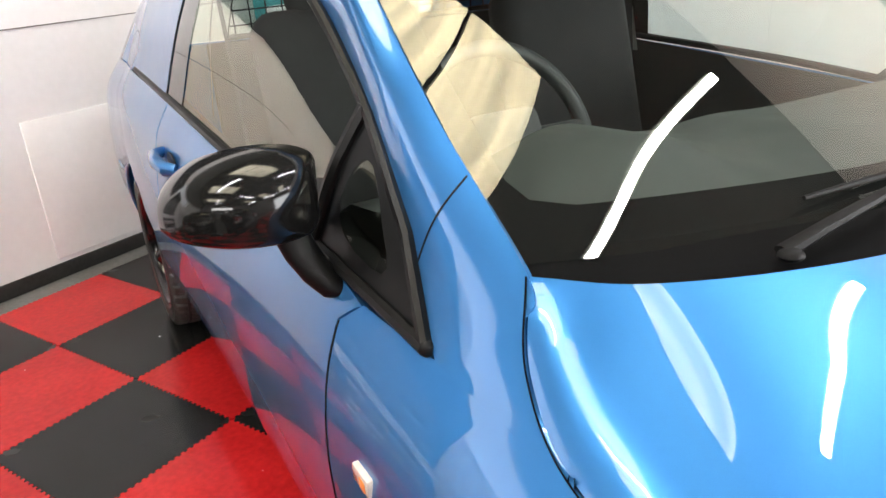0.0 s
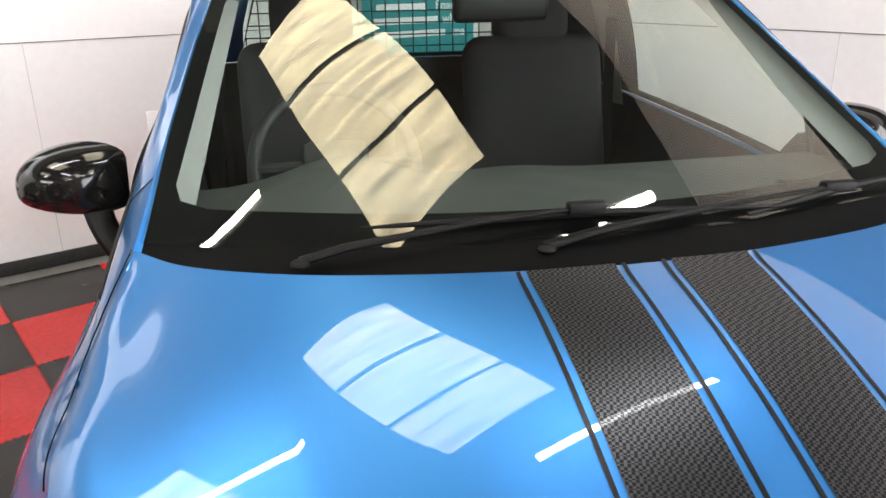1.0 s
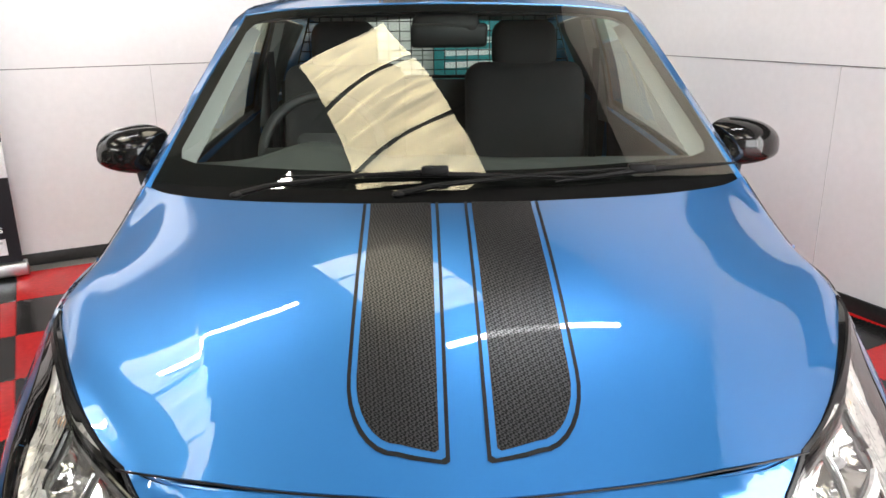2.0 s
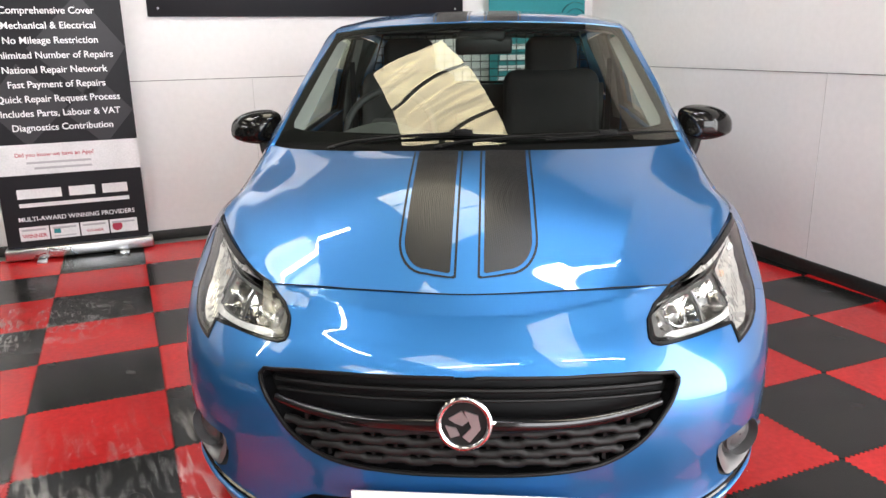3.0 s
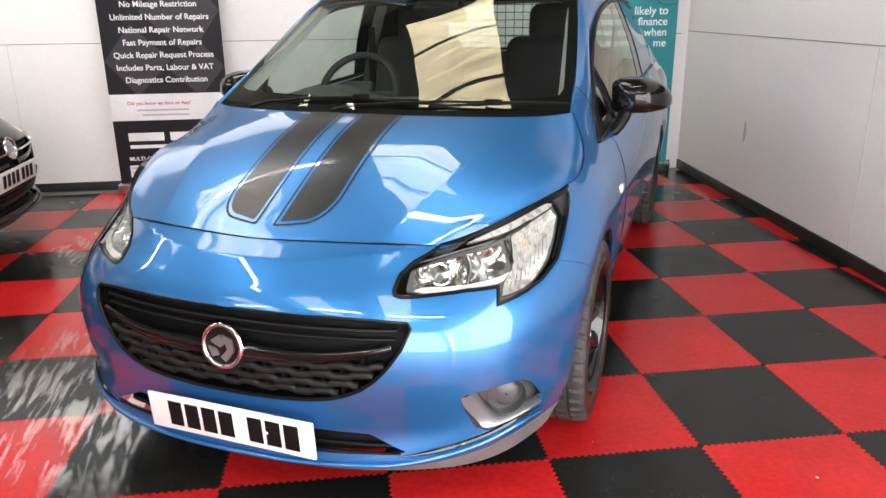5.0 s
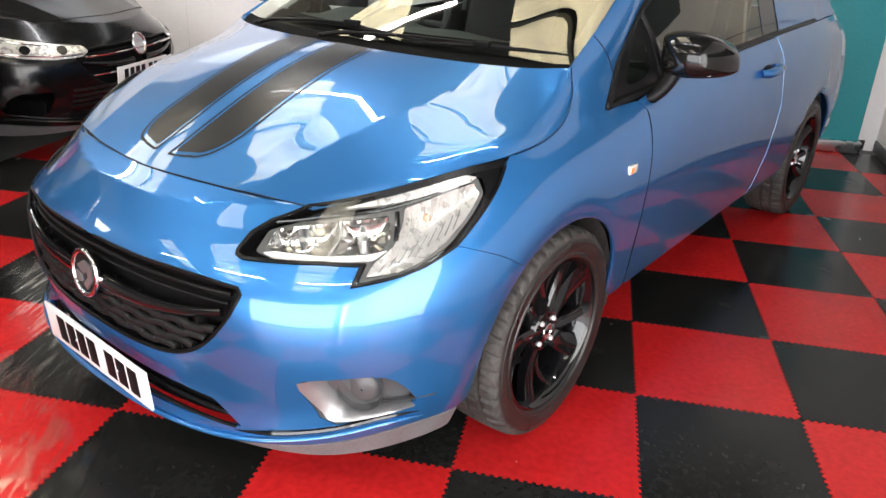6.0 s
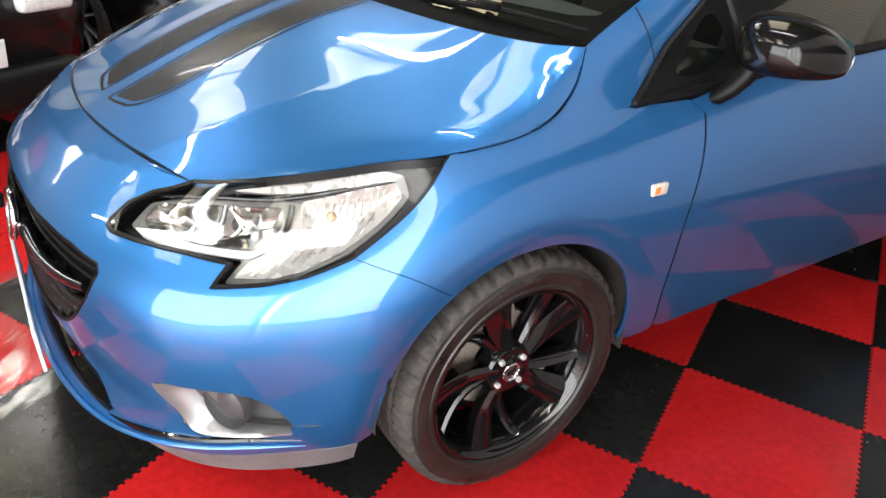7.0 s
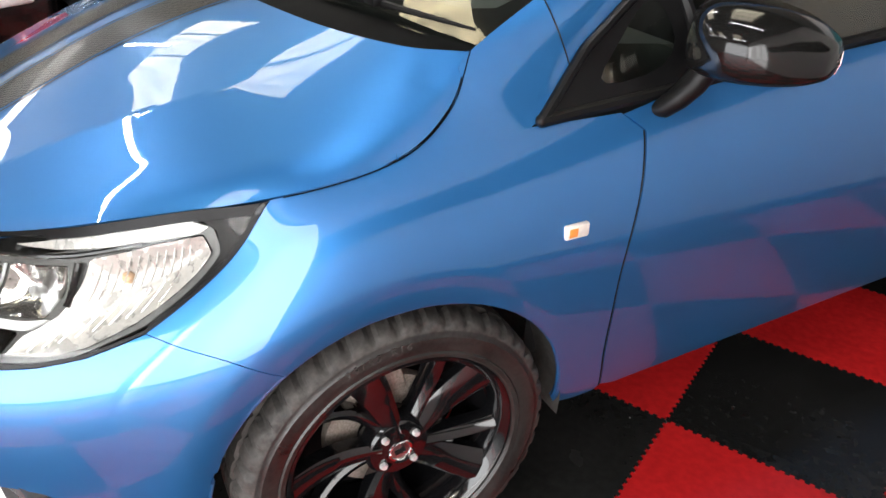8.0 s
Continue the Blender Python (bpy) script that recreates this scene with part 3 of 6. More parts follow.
class Shell(Surface):
    """The body's side and nose, with the folded line that smiles across the nose."""
    def fair(self, uv):
        return self.at(uv, True)

    def at(self, uv, even=False):
        p = super().at(uv, even)
        x = np.abs(p[:, 0])
        off = np.abs(p[:, 2] - (.716 + .21 * x * x))
        fade = np.clip((.47 - x) / .10, 0, 1) * (p[:, 1] < .5)
        for cy in (.862, 3.372):
            r = np.hypot(p[:, 1] - cy, p[:, 2] - .302)
            p[:, 0] -= .013 * np.clip(1 - (r - .345) / .075, 0, 1.1) ** 2 * np.clip((x - .6) / .1, 0, 1)
        p += np.outer(.0085 * fade * np.clip(1 - off / .05, 0, 1) ** 1.4, (0, -.6, .8))
        return p


ring, hood = Shell(RING), Hood(HOOD)
SCREEN = [
    [(0, .90, 1.003), (.25, .918, 1.004), (.5, .985, 1.008), (.70, 1.062, 1.012)],
    [(0, 1.14, 1.147), (.24, 1.155, 1.145), (.48, 1.21, 1.140), (.666, 1.285, 1.132)],
    [(0, 1.39, 1.287), (.225, 1.40, 1.284), (.455, 1.445, 1.275), (.629, 1.51, 1.260)],
    [(0, 1.645, 1.415), (.215, 1.655, 1.412), (.43, 1.685, 1.403), (.590, 1.73, 1.386)],
]
ROOF = [
    [(0, 1.647, 1.416), (.215, 1.657, 1.413), (.43, 1.687, 1.404), (.592, 1.732, 1.387)],
    [(0, 1.83, 1.452), (.22, 1.835, 1.449), (.44, 1.85, 1.435), (.605, 1.88, 1.409)],
    [(0, 2.2, 1.477), (.22, 2.2, 1.473), (.45, 2.2, 1.458), (.618, 2.2, 1.424)],
    [(0, 2.9, 1.468), (.22, 2.9, 1.463), (.45, 2.9, 1.447), (.62, 2.9, 1.412)],
    [(0, 3.55, 1.405), (.20, 3.55, 1.40), (.42, 3.53, 1.385), (.57, 3.5, 1.355)],
]
# side frame: from the bonnet's corner up the windscreen pillar and along the roof
FRAME_IN = [*map(tuple, hood.at([(4, v) for v in (3.02, 3.5, 4.0, 4.5, 4.99)])), (.668, 1.285, 1.132), (.631, 1.51, 1.260), (.592, 1.732, 1.387),
            (.605, 1.88, 1.409), (.618, 2.2, 1.424), (.62, 2.9, 1.412), (.57, 3.5, 1.355)]
FRAME_OUT = [*map(tuple, ring.at([(6 + t, 7) for t in (.05, .4, .65, .85, .995)])), (.738, 1.245, 1.002), (.704, 1.40, 1.103), (.668, 1.60, 1.218),
             (.654, 1.82, 1.312), (.652, 2.2, 1.380), (.66, 2.9, 1.37), (.62, 3.4, 1.32)]
BELT = [(.777, 1.14, .898), (.785, 1.5, .922), (.786, 1.9, .953), (.79, 2.5, .981), (.79, 3.2, 1.005)]
EAVE = [(.740, 1.245, 1.002), (.682, 1.52, 1.173), (.654, 1.85, 1.322), (.652, 2.4, 1.381), (.64, 3.2, 1.342)]
mid = [[(a + b) / 2 for a, b in zip(p, q)] for p, q in zip(FRAME_IN, FRAME_OUT)]
swell = [0, .002, .004, .007, .010, .013, .014, .016, .016, .016, .016, .016]
FRAME = [FRAME_OUT, [(x + w, y - w, z + w * .7) for (x, y, z), w in zip(mid, swell)], FRAME_IN]
SIDE = [BELT, [((a[0] + b[0]) / 2 + (0 if a is BELT[0] else .012), (a[1] + b[1]) / 2, (a[2] + b[2]) / 2) for a, b in zip(BELT, EAVE)], EAVE]


class Sheet(Surface):
    """A surface whose first station is no mirror line."""
    def at(self, uv):
        uv = np.atleast_2d(np.asarray(uv, float))
        rows = spline(self.net, np.clip(uv[:, 1], 0, self.net.shape[0] - 1))
        return np.array([spline(r, np.array([min(max(u, 0), len(r) - 1)]))[0] for r, u in zip(rows, uv[:, 0])])


screen_skin, roof_skin, frame_skin, side_skin = Surface(SCREEN), Surface(ROOF), Sheet(FRAME), Sheet(SIDE)


def body(name, piece, material, label="", both=False):
    """One panel, or the pair of a panel on both sides."""
    if both:
        left = part(name, mesh_from(*piece), material, car, label)
        v, f, n = mirrored(piece)
        return left, part(name, mesh_from(v, f, n), material, car, label)
    return part(name, mesh_from(*whole(piece)), material, car, label)


def arc(cy, cz, r, a0, a1, n=28):
    return [(cy + r * math.cos(radians(a0 + (a1 - a0) * k / n)), cz + r * math.sin(radians(a0 + (a1 - a0) * k / n))) for k in range(n + 1)]


WHEEL_Y, REAR_Y, HUB_Z, ARCH = 0.862, 3.372, 0.302, 0.353
lamp_outline = np.array([(1.90, 5.56), (1.815, 5.62), (1.795, 5.74), (1.84, 6.15), (1.97, 6.52), (2.27, 6.93), (3.0, 7.0), (3.73, 7.0), (4.42, 7.0), (4.96, 7.0),
                         (4.60, 6.36), (4.27, 5.78), (4.03, 5.34), (3.71, 5.13), (3.43, 5.05), (3.0, 5.01), (3.0, 5.42), (2.63, 5.52), (2.27, 5.55)])
front_arch = from_side(ring, arc(WHEEL_Y, HUB_Z, ARCH, 187, 125.8))
wing_arch = from_side(ring, arc(WHEEL_Y, HUB_Z, ARCH, 125.8, -3))
joint = [tuple(p) for p in from_side(ring, spline([(.479, .676), (.570, .640), (.655, .588)], np.linspace(0, 2, 12)))[1:-1]]
door_gap = from_side(ring, spline([(1.336, .865), (1.318, .79), (1.290, .67), (1.284, .57), (1.296, .42), (1.318, .30)], np.linspace(0, 5, 22)))
door_rear = from_side(ring, [(2.62, .90), (2.62, .7), (2.60, .5), (2.55, .30)])

# front bumper
grille_low = [tuple(p) for p in spline([(0, 2.96), (.6, 2.99), (1.22, 3.12), (1.62, 3.52), (1.885, 4.18), (2.02, 4.88)], np.linspace(0, 5, 26))]
grille_half = [(0, 5.02), (.9, 5.03), (1.6, 5.09), (1.97, 5.04)] + grille_low[::-1]
intake_half = [(0, 2.05), (1.04, 2.07), (1.52, 2.0), (1.99, 1.38), (1.04, 1.40), (0, 1.38)]
fog_hole = rounded([(2.60, 2.90), (2.98, 2.92), (3.50, 2.78), (3.76, 2.35), (4.12, 1.12), (3.6, 1.16), (2.98, 1.34)], 1)
# from the nose's middle above the grille, round by joint, lamp, arch and lip, back to the middle under the intake
upper = [(0, 7.0), (1.2, 7.0), (2.27, 6.93), (1.97, 6.52), (1.84, 6.15), (1.795, 5.74), (1.815, 5.62), (1.90, 5.56), (2.27, 5.55), (2.63, 5.52), (3.0, 5.42), (3.0, 5.01), (3.43, 5.05),
         (3.71, 5.13), (4.03, 5.34)] + joint + [tuple(p) for p in front_arch[::-1]] + [(4.74, .60), (4.2, 0.56), (3.9, .55), (3, .55), (2, .55), (1, .55), (0, .55),
         (0, 1.38), (1.04, 1.40), (1.99, 1.38), (1.52, 2.0), (1.04, 2.07), (0, 2.05)] + grille_low + [(1.97, 5.04), (1.6, 5.09), (.9, 5.03), (0, 5.02)]
body("front_bumper", skin(ring, upper, [fog_hole], gap=.0014, step=.013), PAINT)
# lip under the bumper
body("lower_lip", skin(ring, [(0, .5), (1, .5), (2, .5), (3, .5), (3.9, .5), (4.2, .52), (4.72, .55), (4.74, 0), (0, 0)], gap=0), LIP_GREY, "grey plastic lip under the bumper")
# wings, doors, quarters
wing = [(4.03, 5.34), (4.27, 5.78), (4.60, 6.36), (4.96, 7.0), (5.5, 7), (6.0, 7.0), (6.5, 7.0), (7.0, 7.0), (7.30, 6.8)] + [tuple(p) for p in door_gap] + [(7.22, .35), (7.07, .35)] + \
       [tuple(p) for p in wing_arch[::-1]] + joint[::-1]
wing_piece = skin(ring, wing, gap=0.0, deep=.018, step=.016)
body("front_wing", wing_piece, PAINT, both=True)
door = [tuple(p) for p in door_gap] + [(7.33, .35), (8.92, .35)] + [tuple(p) for p in door_rear[::-1]] + [(9.03, 7.0), (8.5, 7), (8.0, 7.0), (7.5, 7.0), (7.30, 6.8)]
body("door_panel", skin(ring, door, step=.03, gap=.0046, deep=.018), PAINT, both=True)
rear_arch = from_side(ring, arc(REAR_Y, HUB_Z, ARCH, 187, -7))
quarter = [tuple(p) for p in door_rear] + [(8.92, .35), (9.4, .35)] + [tuple(p) for p in rear_arch] + [(10.8, .35), (11, .35), (12, .35), (12, 7), (11, 7), (10, 7), (9.3, 7), (9.03, 7.0)]
body("rear_quarter", skin(ring, quarter, step=.035), PAINT, both=True)
# bonnet
bonnet = body("bonnet", skin(hood, [(0, 0), (1, 0), (2, 0), (3, 0), (4, 0), (4, 1), (4, 2), (4, 3), (4, 4), (4, 5), (3, 5), (2, 5), (1, 5), (0, 5)], step=.016, gap=.0016), PAINT)
body("windscreen", skin(screen_skin, [(0, 0), (3, 0), (3, 3), (0, 3)], step=.03, gap=0, deep=.004), GLASS)
body("roof_panel", skin(roof_skin, [(0, 0), (3, 0), (3, 4), (0, 4)], step=.03, gap=0), PAINT)
fv, ff, fn_ = skin(frame_skin, [(0, 0), (11, 0), (11, 2), (0, 2)], step=.018, gap=0)
seat_uv = np.stack([np.linspace(6.0, 7.0, 60), np.full(60, 6.98)], 1)
seat_p, seat_n = ring.at(seat_uv), ring.normal(seat_uv)
for k in range(len(fv)):
    d = np.linalg.norm(seat_p - fv[k], axis=1)
    n = d.argmin()
    if d[n] < .08:
        f = d[n] / .08
        f = f * f * (3 - 2 * f)
        fn_[k] = f * fn_[k] + (1 - f) * seat_n[n]
        fn_[k] /= np.linalg.norm(fn_[k])
# even out the shading over the folded foot of the pillar
links_ = [set() for _ in fv]
for t in ff:
    for a in t:
        links_[a].update(t)
fn_ = np.array(fn_, float)
for _ in range(24):
    fn_ = np.array([fn_[list(near)].mean(0) if near and fv[k][1] < 1.4 else fn_[k] for k, near in enumerate(links_)])
    fn_ /= np.linalg.norm(fn_, axis=1)[:, None] + 1e-9
body("side_frame", (fv, ff, fn_), PAINT, "blue windscreen pillar and roof rail", both=True)
body("side_window", skin(side_skin, [(0, 0), (4, 0), (4, 2), (0, 2)], step=.04, gap=0, deep=.004), GLASS, both=True)

# ---- the car's fittings ----
def pair(name, shape_maker, material, label="", parent=car):
    """The same fitting on both sides. shape_maker gives a bmesh for the side of positive x."""
    made = []
    for s in (1, -1):
        bm = shape_maker()
        if s < 0:
            bmesh.ops.transform(bm, matrix=Matrix.Diagonal((-1, 1, 1, 1)), verts=bm.verts)
            bmesh.ops.reverse_faces(bm, faces=bm.faces)
        made.append(part(name, bm, material, parent, label))
    return made


def strip_between(a, b, bm=None):
    """A band of quads between two lines of points."""
    bm = bm or bmesh.new()
    va, vb = [bm.verts.new(tuple(p)) for p in a], [bm.verts.new(tuple(p)) for p in b]
    for i in range(len(va) - 1):
        bm.faces.new((va[i], va[i + 1], vb[i + 1], vb[i]))
    return bm


def loft(lines):
    bm = bmesh.new()
    rows = [[bm.verts.new(tuple(p)) for p in l] for l in lines]
    for r0, r1 in zip(rows, rows[1:]):
        for k in range(len(r0) - 1):
            bm.faces.new((r0[k], r0[k + 1], r1[k + 1], r1[k]))
    bmesh.ops.recalc_face_normals(bm, faces=bm.faces)
    return bm


def closed_band(a, b):
    bm = bmesh.new()
    va, vb = [bm.verts.new(tuple(p)) for p in a], [bm.verts.new(tuple(p)) for p in b]
    n = len(va)
    for i in range(n):
        bm.faces.new((va[i], va[(i + 1) % n], vb[(i + 1) % n], vb[i]))
    return bm


# windscreen edge, scuttle
body("screen_border", skin(screen_skin, [(0, .30), (0, 0), (3, 0), (3, 3), (0, 3), (0, 2.83), (2.45, 2.83), (2.68, 2.78), (2.78, 2.62), (2.81, .52), (2.74, .38), (2.5, .32), (1.5, .31)],
     step=.03, gap=0, deep=0, lift=-.004), FRIT, "black printed border of the windscreen")
us = np.linspace(0, 4, 24)
rear_edge = hood.at(np.stack([us, np.full(24, 5.0)], 1)) + (0, -.004, -.014)
base_edge = screen_skin.at(np.stack([us * .75, np.full(24, .12)], 1)) + (0, 0, -.006)
full = lambda e: np.concatenate([e[::-1] * (-1, 1, 1), e[1:]])
part("scuttle", strip_between(full(rear_edge), full(base_edge)), FRIT, car, "black plastic scuttle under the windscreen")

# dark rod standing in for the shadow in the gap between bonnet and wing
bonnet_gap_uv = np.stack([np.full(40, 4.0), np.linspace(2.05, 4.97, 40)], 1)
pair("bonnet_seal", lambda: rod([tuple(p) for p in hood.at(bonnet_gap_uv) + .0016 * hood.normal(bonnet_gap_uv) + (.0012, 0, 0)], .0011, 6), FRIT)

nose_uv = np.stack([np.linspace(0, 2.25, 40), np.full(40, 6.97)], 1)
nose_line = ring.at(nose_uv) - .007 * ring.normal(nose_uv) + (0, .004, 0)
nose_line[0, 0] = 0
part("nose_flange", rod([tuple(p) for p in full(nose_line)], .0045, 8), PAINT, car)
front_uv = np.stack([np.linspace(0, 4, 40), np.zeros(40)], 1)
front_line = hood.at(front_uv) + (0, -.0012, .0004)
front_line[0, 0] = 0
part("bonnet_front_seal", rod([tuple(p) for p in full(front_line)], .0017, 6), TRIM, car)

# stripes on bonnet and roof: a wide carbon band with a thin outline
from_plan = lambda surface, pts: locate(surface, pts, (0, 1), 0, 4)


def stripe(x0, x1, y0, y1, bend):
    """Outline of a stripe in plan; its outer front corner is rounded off by bend."""
    turn = [(x1 - bend + bend * math.sin(t), y0 + .014 + bend * 1.7 * (1 - math.cos(t))) for t in np.linspace(0, math.pi / 2, 9)]
    return [(x0, y0 + .004), (x0 + .006, y0), (x1 - bend - .02, y0 + .008), *turn, (x1, y1), (x0, y1)]


for name, x0, x1, y0, y1, bend in (("bonnet_stripe", .041, .164, .240, .80, .066),):
    main = from_plan(hood, stripe(x0, x1, y0, .815, bend))
    outer = from_plan(hood, stripe(x0 - .015, x1 + .015, y0 - .018, .815, bend + .012))
    inner = from_plan(hood, stripe(x0 - .009, x1 + .009, y0 - .011, .815, bend + .008))
    for piece in (skin(hood, main, step=.016, gap=0, deep=0, lift=.0012),):
        body(name, piece, CARBON, "carbon-pattern film stripe", both=True)
    loop = [tuple(outer[-1]), *map(tuple, outer[:-1]), *map(tuple, inner[:-1][::-1]), tuple(inner[-1])]
    body("stripe_outline", skin(hood, loop, step=.016, gap=0, deep=0, lift=.0012), CARBON_LINE, both=True)
for x0, x1 in ((.041, .164), (.028, .034), (.171, .177)):
    pts = [(x0, 1.66), (x1, 1.66), (x1, 3.4), (x0, 3.4)]
    body("roof_stripe", skin(roof_skin, locate(roof_skin, pts, (0, 1), 0, 3), step=.03, gap=0, deep=0, lift=.0012), CARBON, both=True)

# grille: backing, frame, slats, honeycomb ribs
# A black sheet puts the shade of the depth behind the grille.
body("grille_backing", skin(ring, grille_half, gap=-.004, deep=0, lift=-.05), INK_AND_SHADE, "black sheet standing in for the shade behind the grille")
edge_uv = dense(np.array(grille_half) * SCALE, .012, closed=False) / SCALE
p_out, n_out = ring.at(edge_uv), ring.normal(edge_uv)
rim = p_out - .004 * n_out
back = p_out - .05 * n_out
part("grille_surround", strip_between(np.concatenate([rim, rim[::-1][1:] * (-1, 1, 1)]), np.concatenate([back, back[::-1][1:] * (-1, 1, 1)])), GLOSS_BLACK, car)


def across(z, reach, n=21, deep=.02, wave=None):
    """A line over the nose from side to side at a height, sunk into the body."""
    xs = np.linspace(0.0005, reach, n)
    zs = np.array([z + (wave(x) if wave else 0) for x in xs])
    uv = from_front(ring, np.stack([xs, zs], 1))
    p = ring.at(uv) - deep * ring.normal(uv)
    p[0, 0] = 0
    return [tuple(q) for q in np.concatenate([p[::-1] * (-1, 1, 1), p[1:]])]


grille_rim = [tuple(q) for q in rim[2:-2]]
part("grille_frame", rod(grille_rim + [(-x, y, z) for x, y, z in grille_rim[::-1]], .0055, 8), TRIM, car, "black grille frame")
part("slat", rod(across(.592, .455, deep=.028), .008, 8, flat=.8), PLASTIC, car)
part("slat", rod(across(.566, .452, deep=.028), .006, 8, flat=.8), PLASTIC, car)
wing_bar = [(x, .512 + .03 * max(0, (x - .18) / .25) ** 2) for x in np.linspace(.06, .445, 16)]
uvw = from_front(ring, wing_bar)
bar_pts = ring.at(uvw) - .010 * ring.normal(uvw)
for s in (1, -1):
    part("grille_wing", rod([tuple(p * (s, 1, 1)) for p in bar_pts], [.017 - .009 * k / 15 for k in range(16)], 12, flat=1.25), GLOSS_BLACK, car, "gloss black bar beside the badge")
hexwave = lambda ph: (lambda x: .0034 * max(-1, min(1, 3.5 * math.sin((x / .105 + ph) * math.tau))))
for k, (z, reach) in enumerate(((.489, .425), (.463, .395), (.437, .36), (.412, .305))):
    part("honeycomb_rib", rod(across(z, reach, 61, .016, hexwave(.25 + .5 * (k % 2))), .0108, 10, flat=1.0), GRILLE_GREY, car)
for k, (z, n) in enumerate(((.501, 4), (.476, 4), (.450, 3), (.4245, 3))):
    for s in (-1, 1):
        for i in range(n):
            x = s * (.0525 + (i + .5 * (k % 2)) * .105)
            q = ring.at(from_front(ring, [(abs(x), z)]))[0]
            part("honeycomb_web", box(x - .004, x + .004, q[1] + .016, q[1] + .045, z - .012, z + .012), PLASTIC, car)

# badge: plain chrome ring with a simple shape
badge_at = pose(0, -.010, .522, 90 - 6, 0, 0)
bm = rod([(.0565 * math.cos(a), .0565 * math.sin(a), .006) for a in np.linspace(0, math.tau, 49)[:-1]], .0072, 12, closed=True)
EMBLEM = mat("dark_chrome", (0.36, 0.36, 0.37), 0.32, 0.8, 0.05, 6, 80)
badge = part("badge", bm, CHROME, car, "round chrome badge with a plain emblem", at=badge_at)
disc = bmesh.new()
bmesh.ops.create_cone(disc, cap_ends=True, segments=40, radius1=.054, radius2=.053, depth=.008)
part("badge_field", disc, PLASTIC, badge)
for pts in ([(-.035, .012), (-.006, .03), (.01, .008), (-.004, -.004), (-.02, .002)], [(.0, .03), (.03, .02), (.036, -.012), (.012, -.042), (-.004, -.03), (.016, -.008)], [(-.042, -.004), (-.018, -.01), (-.01, -.026), (-.03, -.032)]):
    e = bmesh.new()
    f = e.faces.new([e.verts.new((x, y, .004)) for x, y in pts])
    g = bmesh.ops.extrude_face_region(e, geom=[f])
    bmesh.ops.translate(e, vec=(0, 0, .005), verts=[v for v in g["geom"] if isinstance(v, bmesh.types.BMVert)])
    bmesh.ops.recalc_face_normals(e, faces=e.faces)
    part("emblem", e, EMBLEM, badge)
for s in (-1, 1):
    part("badge_pin", rod([(s * .058, 0, .0), (s * .074, .0, -.006)], [.008, .003], 8), CHROME, badge)

# number plate with plain bars for its marks
plate = part("number_plate", box(-.26, .26, -.004, .004, -.0555, .0555, .003), WHITE_PLATE, car, "white number plate with plain black bars", at=pose(0, -.022, .297, 4, 0, -1.6))
x = -.205
for k in range(7):
    x += .047 if k == 4 else .011
    part("plate_mark", box(x, x + .044, -.0056, -.0035, -.038, .038, .001), INK_AND_SHADE, plate)
    x += .044
for sx in (-.09, .12):
    screw = bmesh.new()
    bmesh.ops.create_uvsphere(screw, u_segments=10, v_segments=6, radius=.005, matrix=Matrix.Translation((sx, -.0045, .0)))
    part("plate_screw", screw, SATIN, plate)

# lower intake
# The intake's inner shade is a black sheet set back from the opening.
body("intake_backing", skin(ring, intake_half, gap=-.004, deep=0, lift=-.045), INK_AND_SHADE, "black sheet standing in for the shade behind the lower intake")
for z, r in ((.272, .42), (.249, .43)):
    part("intake_slat", rod(across(z, r, deep=.03), .006, 8), PLASTIC, car)
blade_uv = np.stack([np.linspace(0, 4.18, 60), np.interp(np.linspace(0, 4.18, 60), (0, 2, 3.6, 4.18), (.98, .96, .92, .78))], 1)
edge = ring.at(blade_uv) + .004 * ring.normal(blade_uv)
edge[0, 0] = 0
thick = [.0085 * min(1, (59 - k) / 8 + .12) for k in range(60)]
part("bumper_blade", rod([tuple(p) for p in full(edge)], thick[:0:-1] + thick, 10, flat=.8), PAINT, car)
# A black rod puts shade into the painted fold above the blade.
groove_uv = np.stack([np.linspace(1.95, 4.14, 40), np.interp(np.linspace(1.95, 4.14, 40), (1.95, 3.6, 4.14), (1.22, 1.10, .90))], 1)
groove = ring.at(groove_uv) - .001 * ring.normal(groove_uv)
pair("bumper_groove", lambda: rod([tuple(p) for p in groove], [.001 + .0065 * min(1, math.sin(math.pi * (k + .4) / 40) * 1.6) for k in range(40)], 8), GLOSS_BLACK)
part("intake_lip", rod(across(.2395, .455, deep=.004), .006, 8, flat=.7), PLASTIC, car)

# fog lamps in their recesses
FOG_GREY = mat("fog_grey_plastic", (0.075, 0.075, 0.078), 0.4, 0.0, 0.15, 10, 200, 0.1)
FOG_SILVER = mat("fog_silver", (0.30, 0.305, 0.31), 0.34, 0.7, 0.06, 8, 80)
fog_dense = dense(fog_hole * SCALE, .01) / SCALE
fp, fn = ring.at(fog_dense), ring.normal(fog_dense)
deep_in = np.array([0.0, .055, .012])
pair("fog_recess", lambda: closed_band(fp - .002 * fn, fp + deep_in), FOG_GREY, "grey recess of the fog lamp")
fog_back = skin(ring, fog_hole, gap=-.002, deep=0)
body("fog_panel", (fog_back[0] + deep_in, fog_back[1], fog_back[2]), FOG_GREY, both=True)
TRIM_OUT = [(2.64, 2.88), (2.68, 2.62), (2.88, 1.98), (3.08, 1.48), (3.6, 1.22), (4.02, 1.17)]
TRIM_IN = [(2.77, 2.88), (2.81, 2.61), (2.98, 2.07), (3.17, 1.66), (3.61, 1.38), (4.00, 1.26)]
steps = np.linspace(0, 5, 40)
